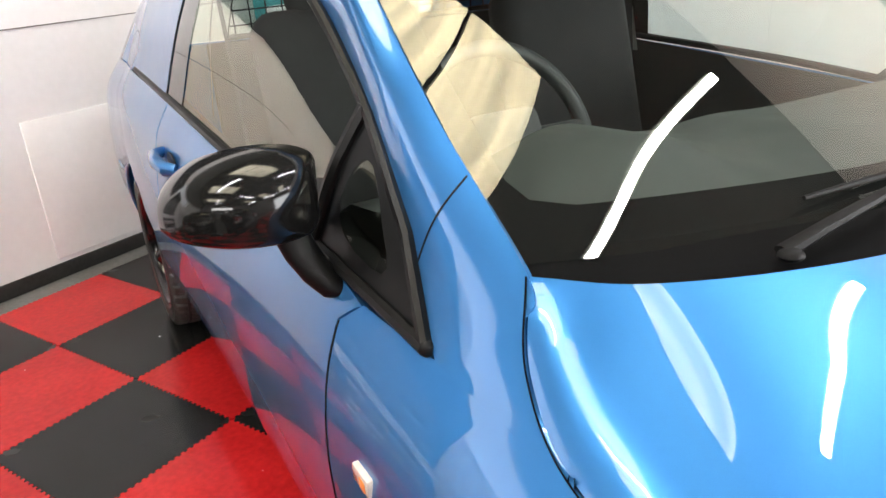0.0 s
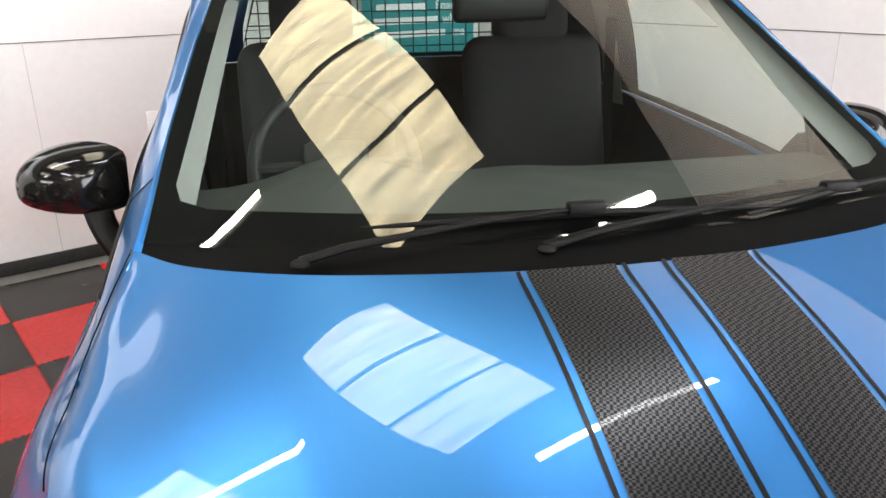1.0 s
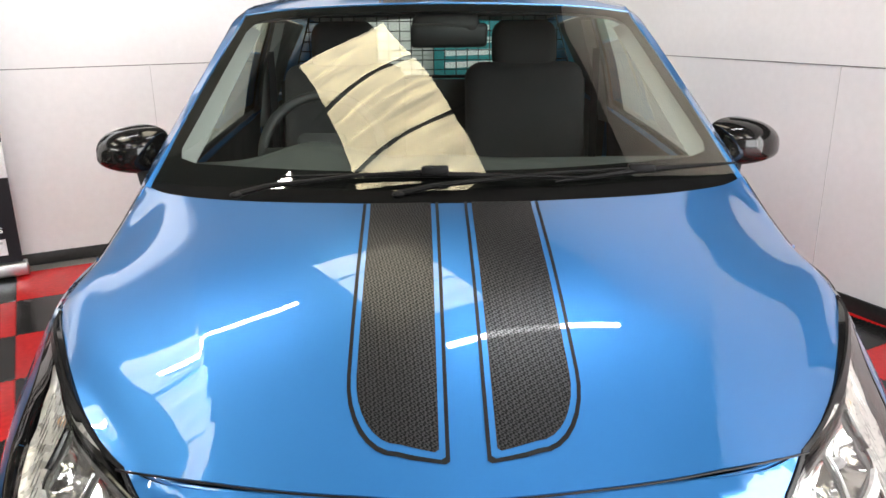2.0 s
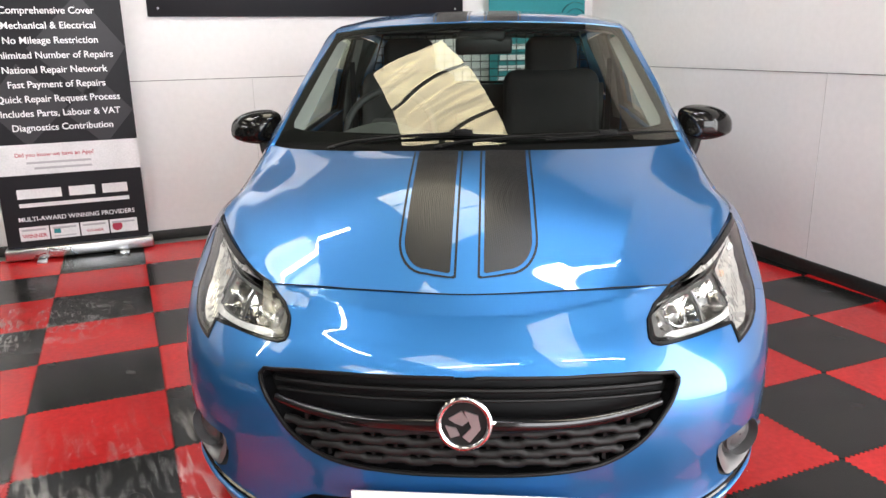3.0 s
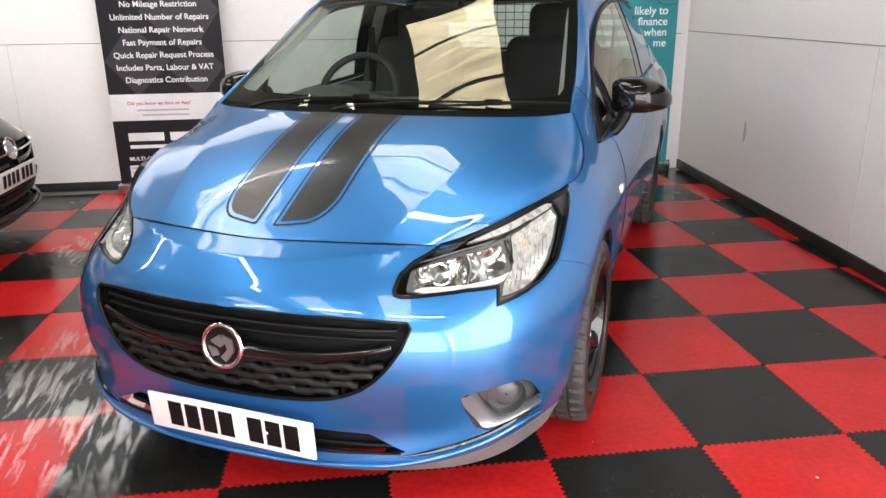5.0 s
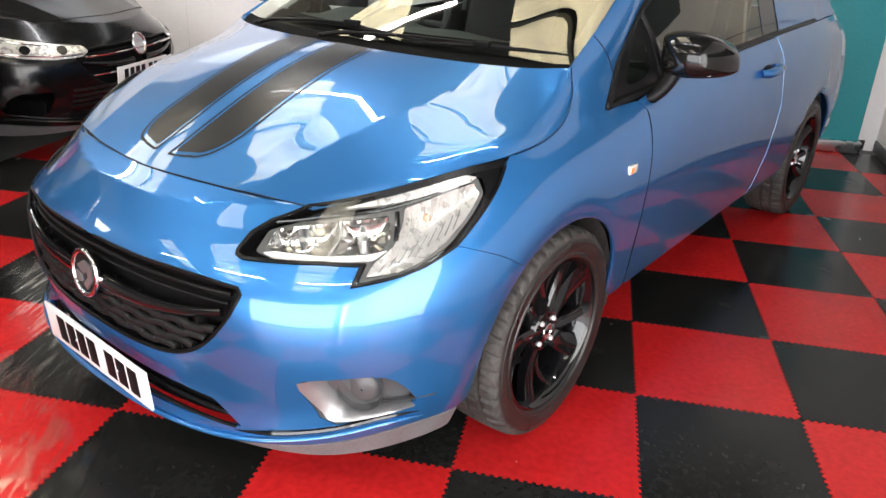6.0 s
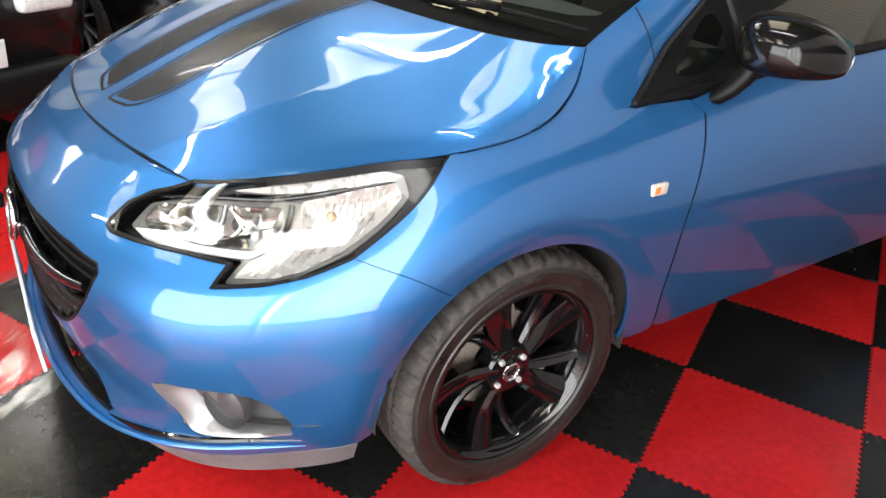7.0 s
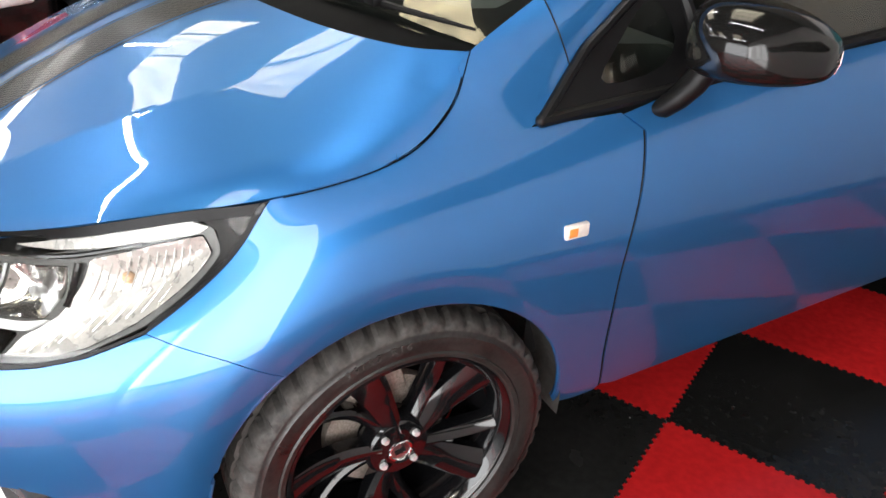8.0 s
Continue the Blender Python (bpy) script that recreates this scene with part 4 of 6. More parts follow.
out_uv, in_uv = spline(TRIM_OUT, steps), spline(TRIM_IN, steps)
trim_out, trim_n = ring.at(out_uv), ring.normal(out_uv)
trim_in = ring.at(in_uv) + np.outer(np.interp(steps, (0, 1, 4, 5), (.018, .024, .022, .008)), (0, 1, .1))
trim_mid = (trim_out + trim_in) / 2 + .006 * trim_n
pair("fog_trim", lambda: loft([trim_out + .0025 * trim_n, trim_mid, trim_in, trim_in + (0, .03, 0)]), FOG_SILVER, "satin silver angled trim of the fog lamp")
pair("fog_step", lambda: loft([trim_in + (.004, .018, .006), trim_in + (.03, .03, .02), trim_in + (.034, .05, .02)]), FOG_GREY)


def fog_lamp():
    bm = lathe([(-.012, .002), (-.010, .026), (0, .039), (.006, .044), (.006, .049), (-.02, .052)], 32)
    bmesh.ops.transform(bm, matrix=pose(.684, .258, .362) @ Matrix.Rotation(radians(-62), 4, "Z") @ Matrix.Scale(-1, 4, (1, 0, 0)), verts=bm.verts)
    bmesh.ops.reverse_faces(bm, faces=bm.faces)
    return bm


def fog_glass():
    bm = lathe([(.004, .0005), (.002, .018), (-.006, .038)], 32)
    bmesh.ops.transform(bm, matrix=pose(.684, .258, .362) @ Matrix.Rotation(radians(-62), 4, "Z"), verts=bm.verts)
    return bm


pair("fog_lamp", fog_lamp, FOG_GREY)
pair("fog_lens", fog_glass, mat("smoked_lens", (0.018, 0.018, 0.019), 0.08, 0.0, 0.1, coat=0.5), "dark round fog lamp lens")

# headlamps
LAMP_SILVER = mat("lamp_silver", (0.60, 0.59, 0.57), 0.16, 1.0, 0.12, 30, 120)
lamp_dense = dense(lamp_outline * SCALE, .012) / SCALE
lp, ln = ring.at(lamp_dense), ring.normal(lamp_dense)
inner_lamp = inset(ring, lamp_dense, .0095)
body("headlamp_lens", skin(ring, lamp_outline, gap=.001, deep=.003, step=.016, lift=.003), LENS, "clear curved headlamp lens", both=True)
LAMP_BLACK = mat("lamp_black", (0.004, 0.004, 0.0045), 0.25, 0.0, 0.1, 5, 60, Specular_IOR_Level=0.25)
body("headlamp_border", skin(ring, lamp_outline, [inner_lamp], gap=.0008, deep=.01, step=.012, lift=.0036), LAMP_BLACK, "black border of the headlamp", both=True)
pair("headlamp_shell", lambda: closed_band(lp - .002 * ln, lp - .062 * ln), GLOSS_BLACK)
body("headlamp_back", skin(ring, lamp_outline, gap=0, deep=0, lift=-.062, step=.02), GLOSS_BLACK, both=True)


WHITE_CLEAR = mat("frosted_plastic", (0.72, 0.72, 0.71), 0.25, 0.1, 0.2, 60, 260)


def soft(poly, share=.16):
    """An outline with its corners a little rounded."""
    p = np.asarray(poly, float)
    before, after = np.roll(p, 1, 0), np.roll(p, -1, 0)
    return np.stack([p + share * (before - p), p + share * .25 * (before + after - 2 * p), p + share * (after - p)], 1).reshape(-1, 2)


def dish(name, poly, rim, sink, material, label="", flutes=0.0):
    """A hollow reflector: an outline sunk by rim at its edge and by sink more in its middle."""
    v, f, _ = skin(ring, poly, gap=0, deep=0, step=.008)
    uv_mid = poly.mean(0)
    c, n = ring.at(uv_mid)[0], ring.normal(uv_mid)[0]
    edge_p = ring.at(dense(poly * SCALE, .006) / SCALE)
    near = np.array([np.linalg.norm(edge_p - q, axis=1).min() for q in v])
    f_in = np.clip(near / near.max(), 0, 1)
    wave = flutes * np.cos((v - c) @ np.array((.85, .5, 0)) / .011 * math.tau) * f_in
    v = v - np.outer(rim + sink * (1 - (1 - f_in) ** 2) + wave, n)
    for s in (1, -1):
        part(name, mesh_from(v if s > 0 else v * (-1, 1, 1), f if s > 0 else [t[::-1] for t in f]), material, car, label)


BOWL = soft([(2.03, 5.92), (2.03, 6.32), (2.30, 6.46), (2.62, 6.48), (2.66, 6.10), (2.64, 5.74), (2.18, 5.78)])
TROUGH = soft([(2.67, 6.48), (3.14, 6.44), (3.20, 6.05), (3.17, 5.70), (2.69, 5.74), (2.71, 6.10)], .1)
OUTER = soft([(3.31, 6.50), (3.75, 6.58), (4.12, 6.60), (4.20, 6.30), (4.02, 5.85), (3.84, 5.50), (3.62, 5.27), (3.42, 5.19), (3.11, 5.22), (3.13, 5.46), (3.27, 5.72), (3.30, 6.1)], .1)
GREY_BEZEL = mat("lamp_grey", (0.14, 0.14, 0.137), 0.25, 0.5, 0.2, 20, 120)
bezel = soft([(1.95, 5.78), (1.97, 6.30), (2.3, 6.60), (3.3, 6.68), (4.22, 6.74), (4.30, 6.25), (4.08, 5.76), (3.92, 5.44), (3.50, 5.10), (3.05, 5.12), (3.06, 5.54), (2.3, 5.62)], .12)
body("headlamp_bezel", skin(ring, bezel, [BOWL, TROUGH, OUTER], gap=.0004, deep=.016, lift=-.019, step=.012), GREY_BEZEL, "grey bezel inside the headlamp", both=True)
dish("reflector", BOWL, .021, .034, LAMP_SILVER, "silver bowl reflector")
dish("reflector", TROUGH, .021, .026, LAMP_SILVER, "silver box reflector", .0018)
LAMP_PALE = mat("lamp_pale", (0.53, 0.515, 0.49), 0.28, 0.45, 0.12, 40, 160)
dish("indicator_cell", OUTER, .014, .022, LAMP_PALE, "silver fluted indicator cell", .0016)
mask = [(2.27, 6.93), (3.0, 7.0), (3.73, 7.0), (4.42, 7.0), (4.96, 7.0), (4.60, 6.36), (4.27, 5.78), (4.03, 5.34), (3.96, 5.45), (4.13, 5.80), (4.30, 6.24), (4.28, 6.60), (4.1, 6.84), (3.5, 6.90), (2.9, 6.86)]
body("headlamp_mask", skin(ring, mask, gap=.002, deep=.01, lift=-.005, step=.012), LAMP_BLACK, "black mask along the lamp's top and rear", both=True)
for k in range(9):
    rib_uv = np.array([(3.22 + .085 * k + .04 * t, 5.27 + .055 * k + t * (.22 + .02 * k)) for t in np.linspace(0, 1, 8)])
    pair("cell_rib", lambda uv=rib_uv: rod([tuple(p) for p in ring.at(uv) - .020 * ring.normal(uv)], .0010, 6), CHROME)
for k in range(11):
    rib_uv = np.array([(3.38 + .062 * k, 5.86 + .03 * k + t * (.56 - .026 * k)) for t in np.linspace(0, 1, 8)])
    pair("cell_rib", lambda uv=rib_uv: rod([tuple(p) for p in ring.at(uv) - .0212 * ring.normal(uv)], .0014, 6), LAMP_PALE)
band = soft([(2.04, 5.76), (2.16, 5.80), (2.6, 5.71), (3.06, 5.66), (3.22, 5.68), (3.12, 5.54), (2.7, 5.59), (2.2, 5.64)], .12)
body("light_guide", skin(ring, band, gap=0, deep=.015, lift=-.011, step=.012), WHITE_CLEAR, "frosted white daytime light guide", both=True)
upper_band = soft([(2.66, 6.78), (3.0, 6.84), (3.5, 6.87), (4.0, 6.83), (4.20, 6.70), (4.1, 6.62), (3.74, 6.62), (3.4, 6.64), (3.0, 6.70)], .12)
body("upper_guide", skin(ring, upper_band, gap=0, deep=.018, lift=-.012, step=.012), LAMP_PALE, "pale upper light guide", both=True)
c, n = ring.at((2.34, 6.12))[0], ring.normal((2.34, 6.12))[0]
side_a = Vector((.85, .5, 0)).cross(Vector(n)).normalized()
side_b = Vector(n).cross(side_a)
pair("projector_ring", lambda: rod([tuple(Vector(c) - .026 * Vector(n) + .030 * (math.cos(a) * side_a + math.sin(a) * side_b)) for a in np.linspace(0, math.tau, 33)[:-1]], .0028, 8, closed=True), CHROME, "chrome ring round the main beam")
for u in (2.34, 2.92):
    c, n = ring.at((u, 6.1))[0], ring.normal((u, 6.1))[0]
    pair("bulb_cap", lambda c=c, n=n: rod([tuple(c - .052 * n), tuple(c - .030 * n), tuple(c - .024 * n)], [.010, .010, .006], 12), SATIN)
for line, r in (([(2.0, 6.50), (2.5, 6.62), (3.1, 6.58), (3.66, 6.60)], .0045), ([(3.23, 6.46), (3.25, 6.1), (3.27, 5.84)], .006), ([(2.66, 6.46), (2.70, 6.1), (2.66, 5.74)], .0025)):
    uv = spline(line, np.linspace(0, len(line) - 1, 20))
    pair("lamp_divider", lambda uv=uv, r=r: rod([tuple(p) for p in ring.at(uv) - .014 * ring.normal(uv)], r, 8), GLOSS_BLACK if r > .003 else SATIN)


def amber():
    bm = bmesh.new()
    q = ring.at((3.56, 6.16))[0] - .030 * ring.normal((3.56, 6.16))[0]
    bmesh.ops.create_uvsphere(bm, u_segments=16, v_segments=10, radius=.010, matrix=Matrix.Translation(tuple(q)))
    return bm


pair("indicator_bulb", amber, mat("amber_glass", (0.62, 0.40, 0.25), 0.2), "pale amber indicator bulb")
# mirrors
MIRROR_M = pose(.888, 1.478, 1.012, 0, -3, 24) @ Matrix.Diagonal((1.05, 1.05, 1.05, 1))
MIRROR_X = (-.100, -.095, -.082, -.06, -.03, 0, .03, .06, .083, .101, .112, .117)
MIRROR_TOP = (.050, .061, .068, .0735, .0745, .072, .066, .056, .043, .029, .016, .000)
MIRROR_LOW = (-.036, -.044, -.049, -.052, -.0535, -.054, -.053, -.051, -.048, -.043, -.036, -.020)
MIRROR_FRONT = (-.020, -.042, -.060, -.076, -.086, -.087, -.080, -.066, -.046, -.024, -.004, .022)


def mirror_shell(a0, a1, grow=0.0):
    """A lengthwise share of the mirror housing: round in front, flat behind, tapering to its outer end."""
    rows = []
    for k in range(23):
        a = radians(a0 + (a1 - a0) * k / 22)
        row = [(MIRROR_X[0] - .0015, .024, 0)]
        for t in np.linspace(0, 11, 45):
            x, top, low, front = (float(spline(np.array(q)[:, None], [t])[0, 0]) for q in (MIRROR_X, MIRROR_TOP, MIRROR_LOW, MIRROR_FRONT))
            mid_z, back = (top + low) / 2 - .006, .030 + .03 * max(0, x / .12) ** 2
            ca, sa = math.cos(a), math.sin(a)
            h = (top - mid_z) if sa > 0 else (mid_z - low)
            z = mid_z + h * abs(sa) ** (.80 if sa > 0 else .62) * (1 if sa > 0 else -1)
            y = back - (back - front + grow) * max(0, ca) ** .86
            row.append((x * (1 + grow * 4), y, z))
        rows.append(row)
    bm = loft(rows)
    bmesh.ops.transform(bm, matrix=MIRROR_M, verts=bm.verts)
    return bm


pair("mirror_cap", lambda: mirror_shell(90, -32), CAP_BLACK, "gloss black door mirror cap")
pair("mirror_base", lambda: mirror_shell(-34, -90, -.002), PLASTIC)


def mirror_glass():
    bm = bmesh.new()
    rim_pts = [(x, .031 + .03 * max(0, x / .12) ** 2, z) for x, z in zip(MIRROR_X, MIRROR_TOP)] + [(x, .031 + .03 * max(0, x / .12) ** 2, z) for x, z in zip(MIRROR_X[::-1], MIRROR_LOW[::-1])]
    bm.faces.new([bm.verts.new(MIRROR_M @ Vector(p)) for p in rim_pts])
    return bm


pair("mirror_glass", mirror_glass, CHROME)


def stalk():
    return rod([(.790, 1.372, .888), (.801, 1.384, .894), (.817, 1.402, .916), (.830, 1.420, .944), (.838, 1.432, .974)], [.012, .022, .025, .027, .028], 14, flat=.85)


pair("mirror_stalk", stalk, TRIM)

# dark joint at the door's front edge
pair("door_seal", lambda: rod([tuple(p) for p in ring.at(door_gap) + .0004 * ring.normal(door_gap)], .0017, 6), TRIM)

# joint line over the windscreen pillar
def pillar_joint():
    uv = np.array([(4.75 - .12 * k / 14, .06 + 1.88 * k / 14) for k in range(15)])
    return rod([tuple(p) for p in frame_skin.at(uv)], .0016, 6)
pair("pillar_joint", pillar_joint, TRIM)

# side windows' trims
def line_on(sheet_skin, pts, n=30, lift=.002):
    uv = spline(np.array(pts, float), np.linspace(0, len(pts) - 1, n))
    return [tuple(q) for q in sheet_skin.at(uv) + lift * np.array((1, 0, 0))]
pair("waist_trim", lambda: rod(line_on(side_skin, [(0, .03), (1, .03), (2, .03), (3, .03), (4, .03)]), .011, 8), TRIM, "black waist trim under the side windows")
pair("upper_trim", lambda: rod(line_on(side_skin, [(0, 0.05), (0, 1), (0, 1.97), (1, 1.97), (2, 1.97), (3, 1.97), (4, 1.97)], 50), .010, 8), TRIM)
def trim_corner():
    bm = bmesh.new()
    q = side_skin.at((0.0, .03))[0]
    bmesh.ops.create_uvsphere(bm, u_segments=14, v_segments=10, radius=.0112, matrix=Matrix.Translation(tuple(q + (.001, 0, 0))))
    return bm


pair("trim_corner", trim_corner, TRIM)
body("corner_border", skin(side_skin, [(0, 0), (.97, 0), (.72, 2), (0, 2)], [rounded([(.20, .42), (.82, .36), (.66, 1.55), (.42, 1.7)], 2)], gap=0, deep=0, lift=.0015, step=.02), TRIM, "black border of the corner window", both=True)
pair("window_post", lambda: rod(line_on(side_skin, [(.97, 0), (.86, 1), (.72, 2)], 12), .013, 8), TRIM)
body("door_post", skin(side_skin, [(2.92, 0), (3.22, 0), (3.15, 2), (2.92, 2)], gap=0, deep=0, lift=.002, step=.03), GLOSS_BLACK, both=True)
body("mirror_sail", skin(side_skin, [(.92, 0), (1.35, 0), (1.05, .7), (.88, .9)], gap=0, deep=0, lift=.003, step=.02), PLASTIC, both=True)
body("side_blank", skin(side_skin, [(3.22, 0), (4, 0), (4, 2), (3.15, 2)], gap=0, deep=0, lift=-.01, step=.04), CABIN, both=True)

# door handles and side repeaters
def handle():
    q = ring.at(from_side(ring, [(2.42, .868)]))[0]
    return rod([(q[0] + .002, 2.33, .864), (q[0] + .024, 2.35, .867), (q[0] + .034, 2.42, .871), (q[0] + .028, 2.48, .874), (q[0] + .002, 2.515, .875)], [.012, .016, .017, .016, .012], 12, flat=1.2)
pair("door_handle", handle, PAINT)
# The hollow's shade is a dark flattened ball; the panel isn't dished.
def handle_cup():
    c = ring.at(from_side(ring, [(2.40, .862)]))[0]
    bm = bmesh.new()
    bmesh.ops.create_uvsphere(bm, u_segments=24, v_segments=12, radius=1, matrix=Matrix.Translation((c[0] - .002, 2.40, .866)) @ Matrix.Diagonal((.006, .062, .028, 1)))
    return bm
pair("handle_cup", handle_cup, TRIM, "dark flattened bulge standing in for the shaded hollow behind the handle")
def repeater():
    q = ring.at(from_side(ring, [(1.172, .728)]))[0]
    return box(q[0] - .006, q[0] + .007, 1.148, 1.197, .715, .742, .004)
pair("side_repeater", repeater, mat("clear_repeater", (0.72, 0.66, 0.6), 0.15, coat=1.0), "clear side indicator with an amber bulb")
def repeater_core():
    q = ring.at(from_side(ring, [(1.172, .728)]))[0]
    return box(q[0] + .002, q[0] + .0085, 1.154, 1.172, .720, .737, .002)
pair("repeater_bulb", repeater_core, AMBER)

# wipers
def wiper(pivot, joint_at, tip0, tip1):
    p, j, a, b = (Vector(v) for v in (pivot, joint_at, tip0, tip1))
    arm = part("wiper_arm", rod([p + Vector((0, .01, .0)), p.lerp(j, .15) + Vector((0, 0, .012)), p.lerp(j, .6) + Vector((0, 0, .014)), j + Vector((0, 0, .006))], [.012, .010, .007, .005], 8, flat=.6), WIPER, car)
    bmesh_cap = bmesh.new()
    bmesh.ops.create_uvsphere(bmesh_cap, u_segments=16, v_segments=8, radius=.014, matrix=Matrix.Translation(p) @ Matrix.Diagonal((1, 1, .5, 1)))
    part("pivot_cap", bmesh_cap, WIPER, arm)
    mid_at = a.lerp(b, .5) + Vector((0, 0, .006))
    part("wiper_blade", rod([a, a.lerp(b, .25) + Vector((0, -.004, .004)), mid_at, a.lerp(b, .75) + Vector((0, -.004, .004)), b], [.003, .006, .008, .006, .003], 8, flat=.9), WIPER, arm)
    part("blade_joint", box(j.x - .03, j.x + .03, j.y - .012, j.y + .01, j.z - .004, j.z + .016, .005), WIPER, arm)


wiper((-.46, .912, 1.010), (-.03, .942, 1.046), (-.37, .968, 1.038), (.30, .935, 1.032))
wiper((-.11, .885, 1.012), (.44, .985, 1.036), (.235, .925, 1.026), (.685, 1.06, 1.036))


# wheels
def tyre_rows(rows):
    """Rings of a tyre's section, with blocks cut into the shoulder and slits into the tread."""
    steps = 252
    bm = bmesh.new()
    rings_ = []
    for a, r in rows:
        row = []
        for k in range(steps):
            rr = r
            if (r > .287 and abs(a) > .05) and (k % 6) < 2:
                rr = r - (.0075 if r > .29 else .002)
            elif r > .3075 and ((k + 3) % 6) < 1:
                rr = r - .005
            th = k * math.tau / steps + abs(a) * .55
            row.append(bm.verts.new((a, rr * math.cos(th), rr * math.sin(th))))
        rings_.append(row)
    for r0, r1 in zip(rings_, rings_[1:]):
        for k in range(steps):
            bm.faces.new((r0[k], r0[(k + 1) % steps], r1[(k + 1) % steps], r1[k]))
    bmesh.ops.recalc_face_normals(bm, faces=bm.faces)
    return bm


def tyre_parts(owner, side_rubber, tread_rubber):
    """A tyre with ribbed sides and grooves round its tread."""
    side = [(-.092, .2275), (-.098, .232), (-.100, .240), (-.097, .243), (-.099, .247), (-.1025, .262), (-.1015, .274), (-.099, .2765), (-.0975, .284)]
    crown = [(-.0975, .284), (-.0965, .289), (-.092, .297), (-.086, .3020), (-.072, .3065), (-.052, .3085), (-.049, .301), (-.043, .301), (-.040, .3092), (-.006, .3098), (-.004, .301)]
    other = lambda rows: [(-a, r) for a, r in rows[::-1]]
    tyre = part("tyre", join(tyre_rows(side), tyre_rows(other(side))), side_rubber, owner)
    tread = part("tread", tyre_rows(crown + other(crown)), tread_rubber, tyre, "dusty grooved tread")
    return tyre


def wheel_rim():
    bm = lathe([(.086, .2275), (.092, .2265), (.093, .221), (.086, .2135), (.070, .206), (.02, .196), (-.06, .196), (-.09, .222)], 72)
    return bm


def blade(a0, swirl, r0, r1, w0, w1, x0, x1):
    """A spoke that sweeps outward from the hub."""
    bm = bmesh.new()
    rows = []
    for i in range(11):
        f = i / 10
        r, a, w = r0 + (r1 - r0) * f, a0 + swirl * f ** 1.4, w0 + (w1 - w0) * f
        x = x0 + (x1 - x0) * f - .014 * math.sin(math.pi * f)
        c, s = math.cos(a), math.sin(a)
        row = []
        for side, dx in ((-1, -.03), (-1, -.003), (-.55, .004), (.35, .0), (1, -.012), (1, -.034)):
            row.append(bm.verts.new((x + dx, r * c - side * w * s, r * s + side * w * c)))
        rows.append(row)
    for q0, q1 in zip(rows, rows[1:]):
        for k in range(5):
            bm.faces.new((q0[k], q0[k + 1], q1[k + 1], q1[k]))
    bmesh.ops.recalc_face_normals(bm, faces=bm.faces)
    return bm


def make_wheel(m, finish, owner, steel=CHROME):
    rim = part("wheel", wheel_rim(), finish, owner, at=m)
    tyre_parts(rim, SIDEWALL, RUBBER)
    hubm = lathe([(.066, .0005), (.066, .026), (.062, .032), (.06, .058), (.05, .066), (.02, .07)], 40)
    part("hub", hubm, finish, rim)
    for k in range(5):
        a = k * math.tau / 5 + .35
        part("spoke", blade(a, .10, .036, .214, .020, .037, .060, .078), finish, rim)
        part("spoke", blade(a + .34, .30, .046, .214, .013, .016, .050, .072), finish, rim)
        part("spoke_web", blade(a + .20, .16, .060, .130, .016, .006, .034, .046), finish, rim)
    for k in range(4):
        a = k * math.tau / 4 + .5
        nut = lathe([(.069, .0005), (.069, .006), (.066, .0078), (.052, .0078)], 6)
        bmesh.ops.translate(nut, vec=(0, .044 * math.cos(a), .044 * math.sin(a)), verts=nut.verts)
        part("wheel_nut", nut, NUT, rim)
    cap_ring = rod([(.067, .022 * math.cos(a), .022 * math.sin(a)) for a in np.linspace(0, math.tau, 33)[:-1]], .0028, 8, closed=True)
    cap = part("centre_cap", cap_ring, steel, rim)
    part("cap_face", lathe([(.0672, .0005), (.0668, .02)], 24), SATIN, cap)
    part("cap_mark", box(.067, .0685, -.012, .010, -.006, .007, .0006), INK_AND_SHADE, cap)
    for k, ch in enumerate("195/55 R16"):
        a = .25 - k * .052
        m_ch = Matrix.Rotation(a, 4, "X") @ pose(.1018, 0, .268, 90, 0, 90)
        words(ch, .019, m_ch, RUBBER, rim, "size_mark", .0012)
    part("brake_disc", lathe([(.0, .06), (.0, .125), (-.02, .125), (-.02, .06)], 48), BRAKE, rim, "worn grey steel brake disc")
    part("calliper", box(-.05, .018, -.06, .06, .085, .145, .012), BRAKE, rim)
    part("wheel_back", lathe([(-.07, .0005), (-.07, .195)], 40), INK_AND_SHADE, rim)
    return rim


NUT = mat("bare_steel", (0.80, 0.79, 0.78), 0.35, 0.6, 0.08, 30, 200)
BRAKE = mat("brake_steel", (0.34, 0.29, 0.25), 0.45, 0.5, 0.4, 25, 200)
for y in (WHEEL_Y, REAR_Y):
    make_wheel(pose(.752, y, .308, 12), GLOSS_BLACK, car)
    make_wheel(pose(-.752, y, .308, 40, 0, 180), GLOSS_BLACK, car)

# wheel arches and underside
def liner(y):
    bm = bmesh.new()
    arc_pts = arc(y, HUB_Z, ARCH + .004, 184, -7, 30)
    rows = [[bm.verts.new((x, py, pz)) for py, pz in arc_pts] for x in (.826, .80, .55)]
    for r0, r1 in zip(rows, rows[1:]):
        for k in range(30):
            bm.faces.new((r0[k], r0[k + 1], r1[k + 1], r1[k]))
    bm.faces.new(rows[-1])
    return bm
for y in (WHEEL_Y, REAR_Y):
    pair("arch_liner", lambda y=y: liner(y), LINER, "dusty black wheel arch liner")
    def lip_line(y=y):
        uv = from_side(ring, arc(y, HUB_Z, ARCH - .001, 183, -1, 40))
        return rod([tuple(p) for p in ring.at(uv) - .006 * ring.normal(uv)], .006, 8)
    pair("arch_lip", lip_line, PAINT)
part("underbody", box(-.56, .56, .25, 3.75, .19, .34, .02), PLASTIC, car, "black underbody")
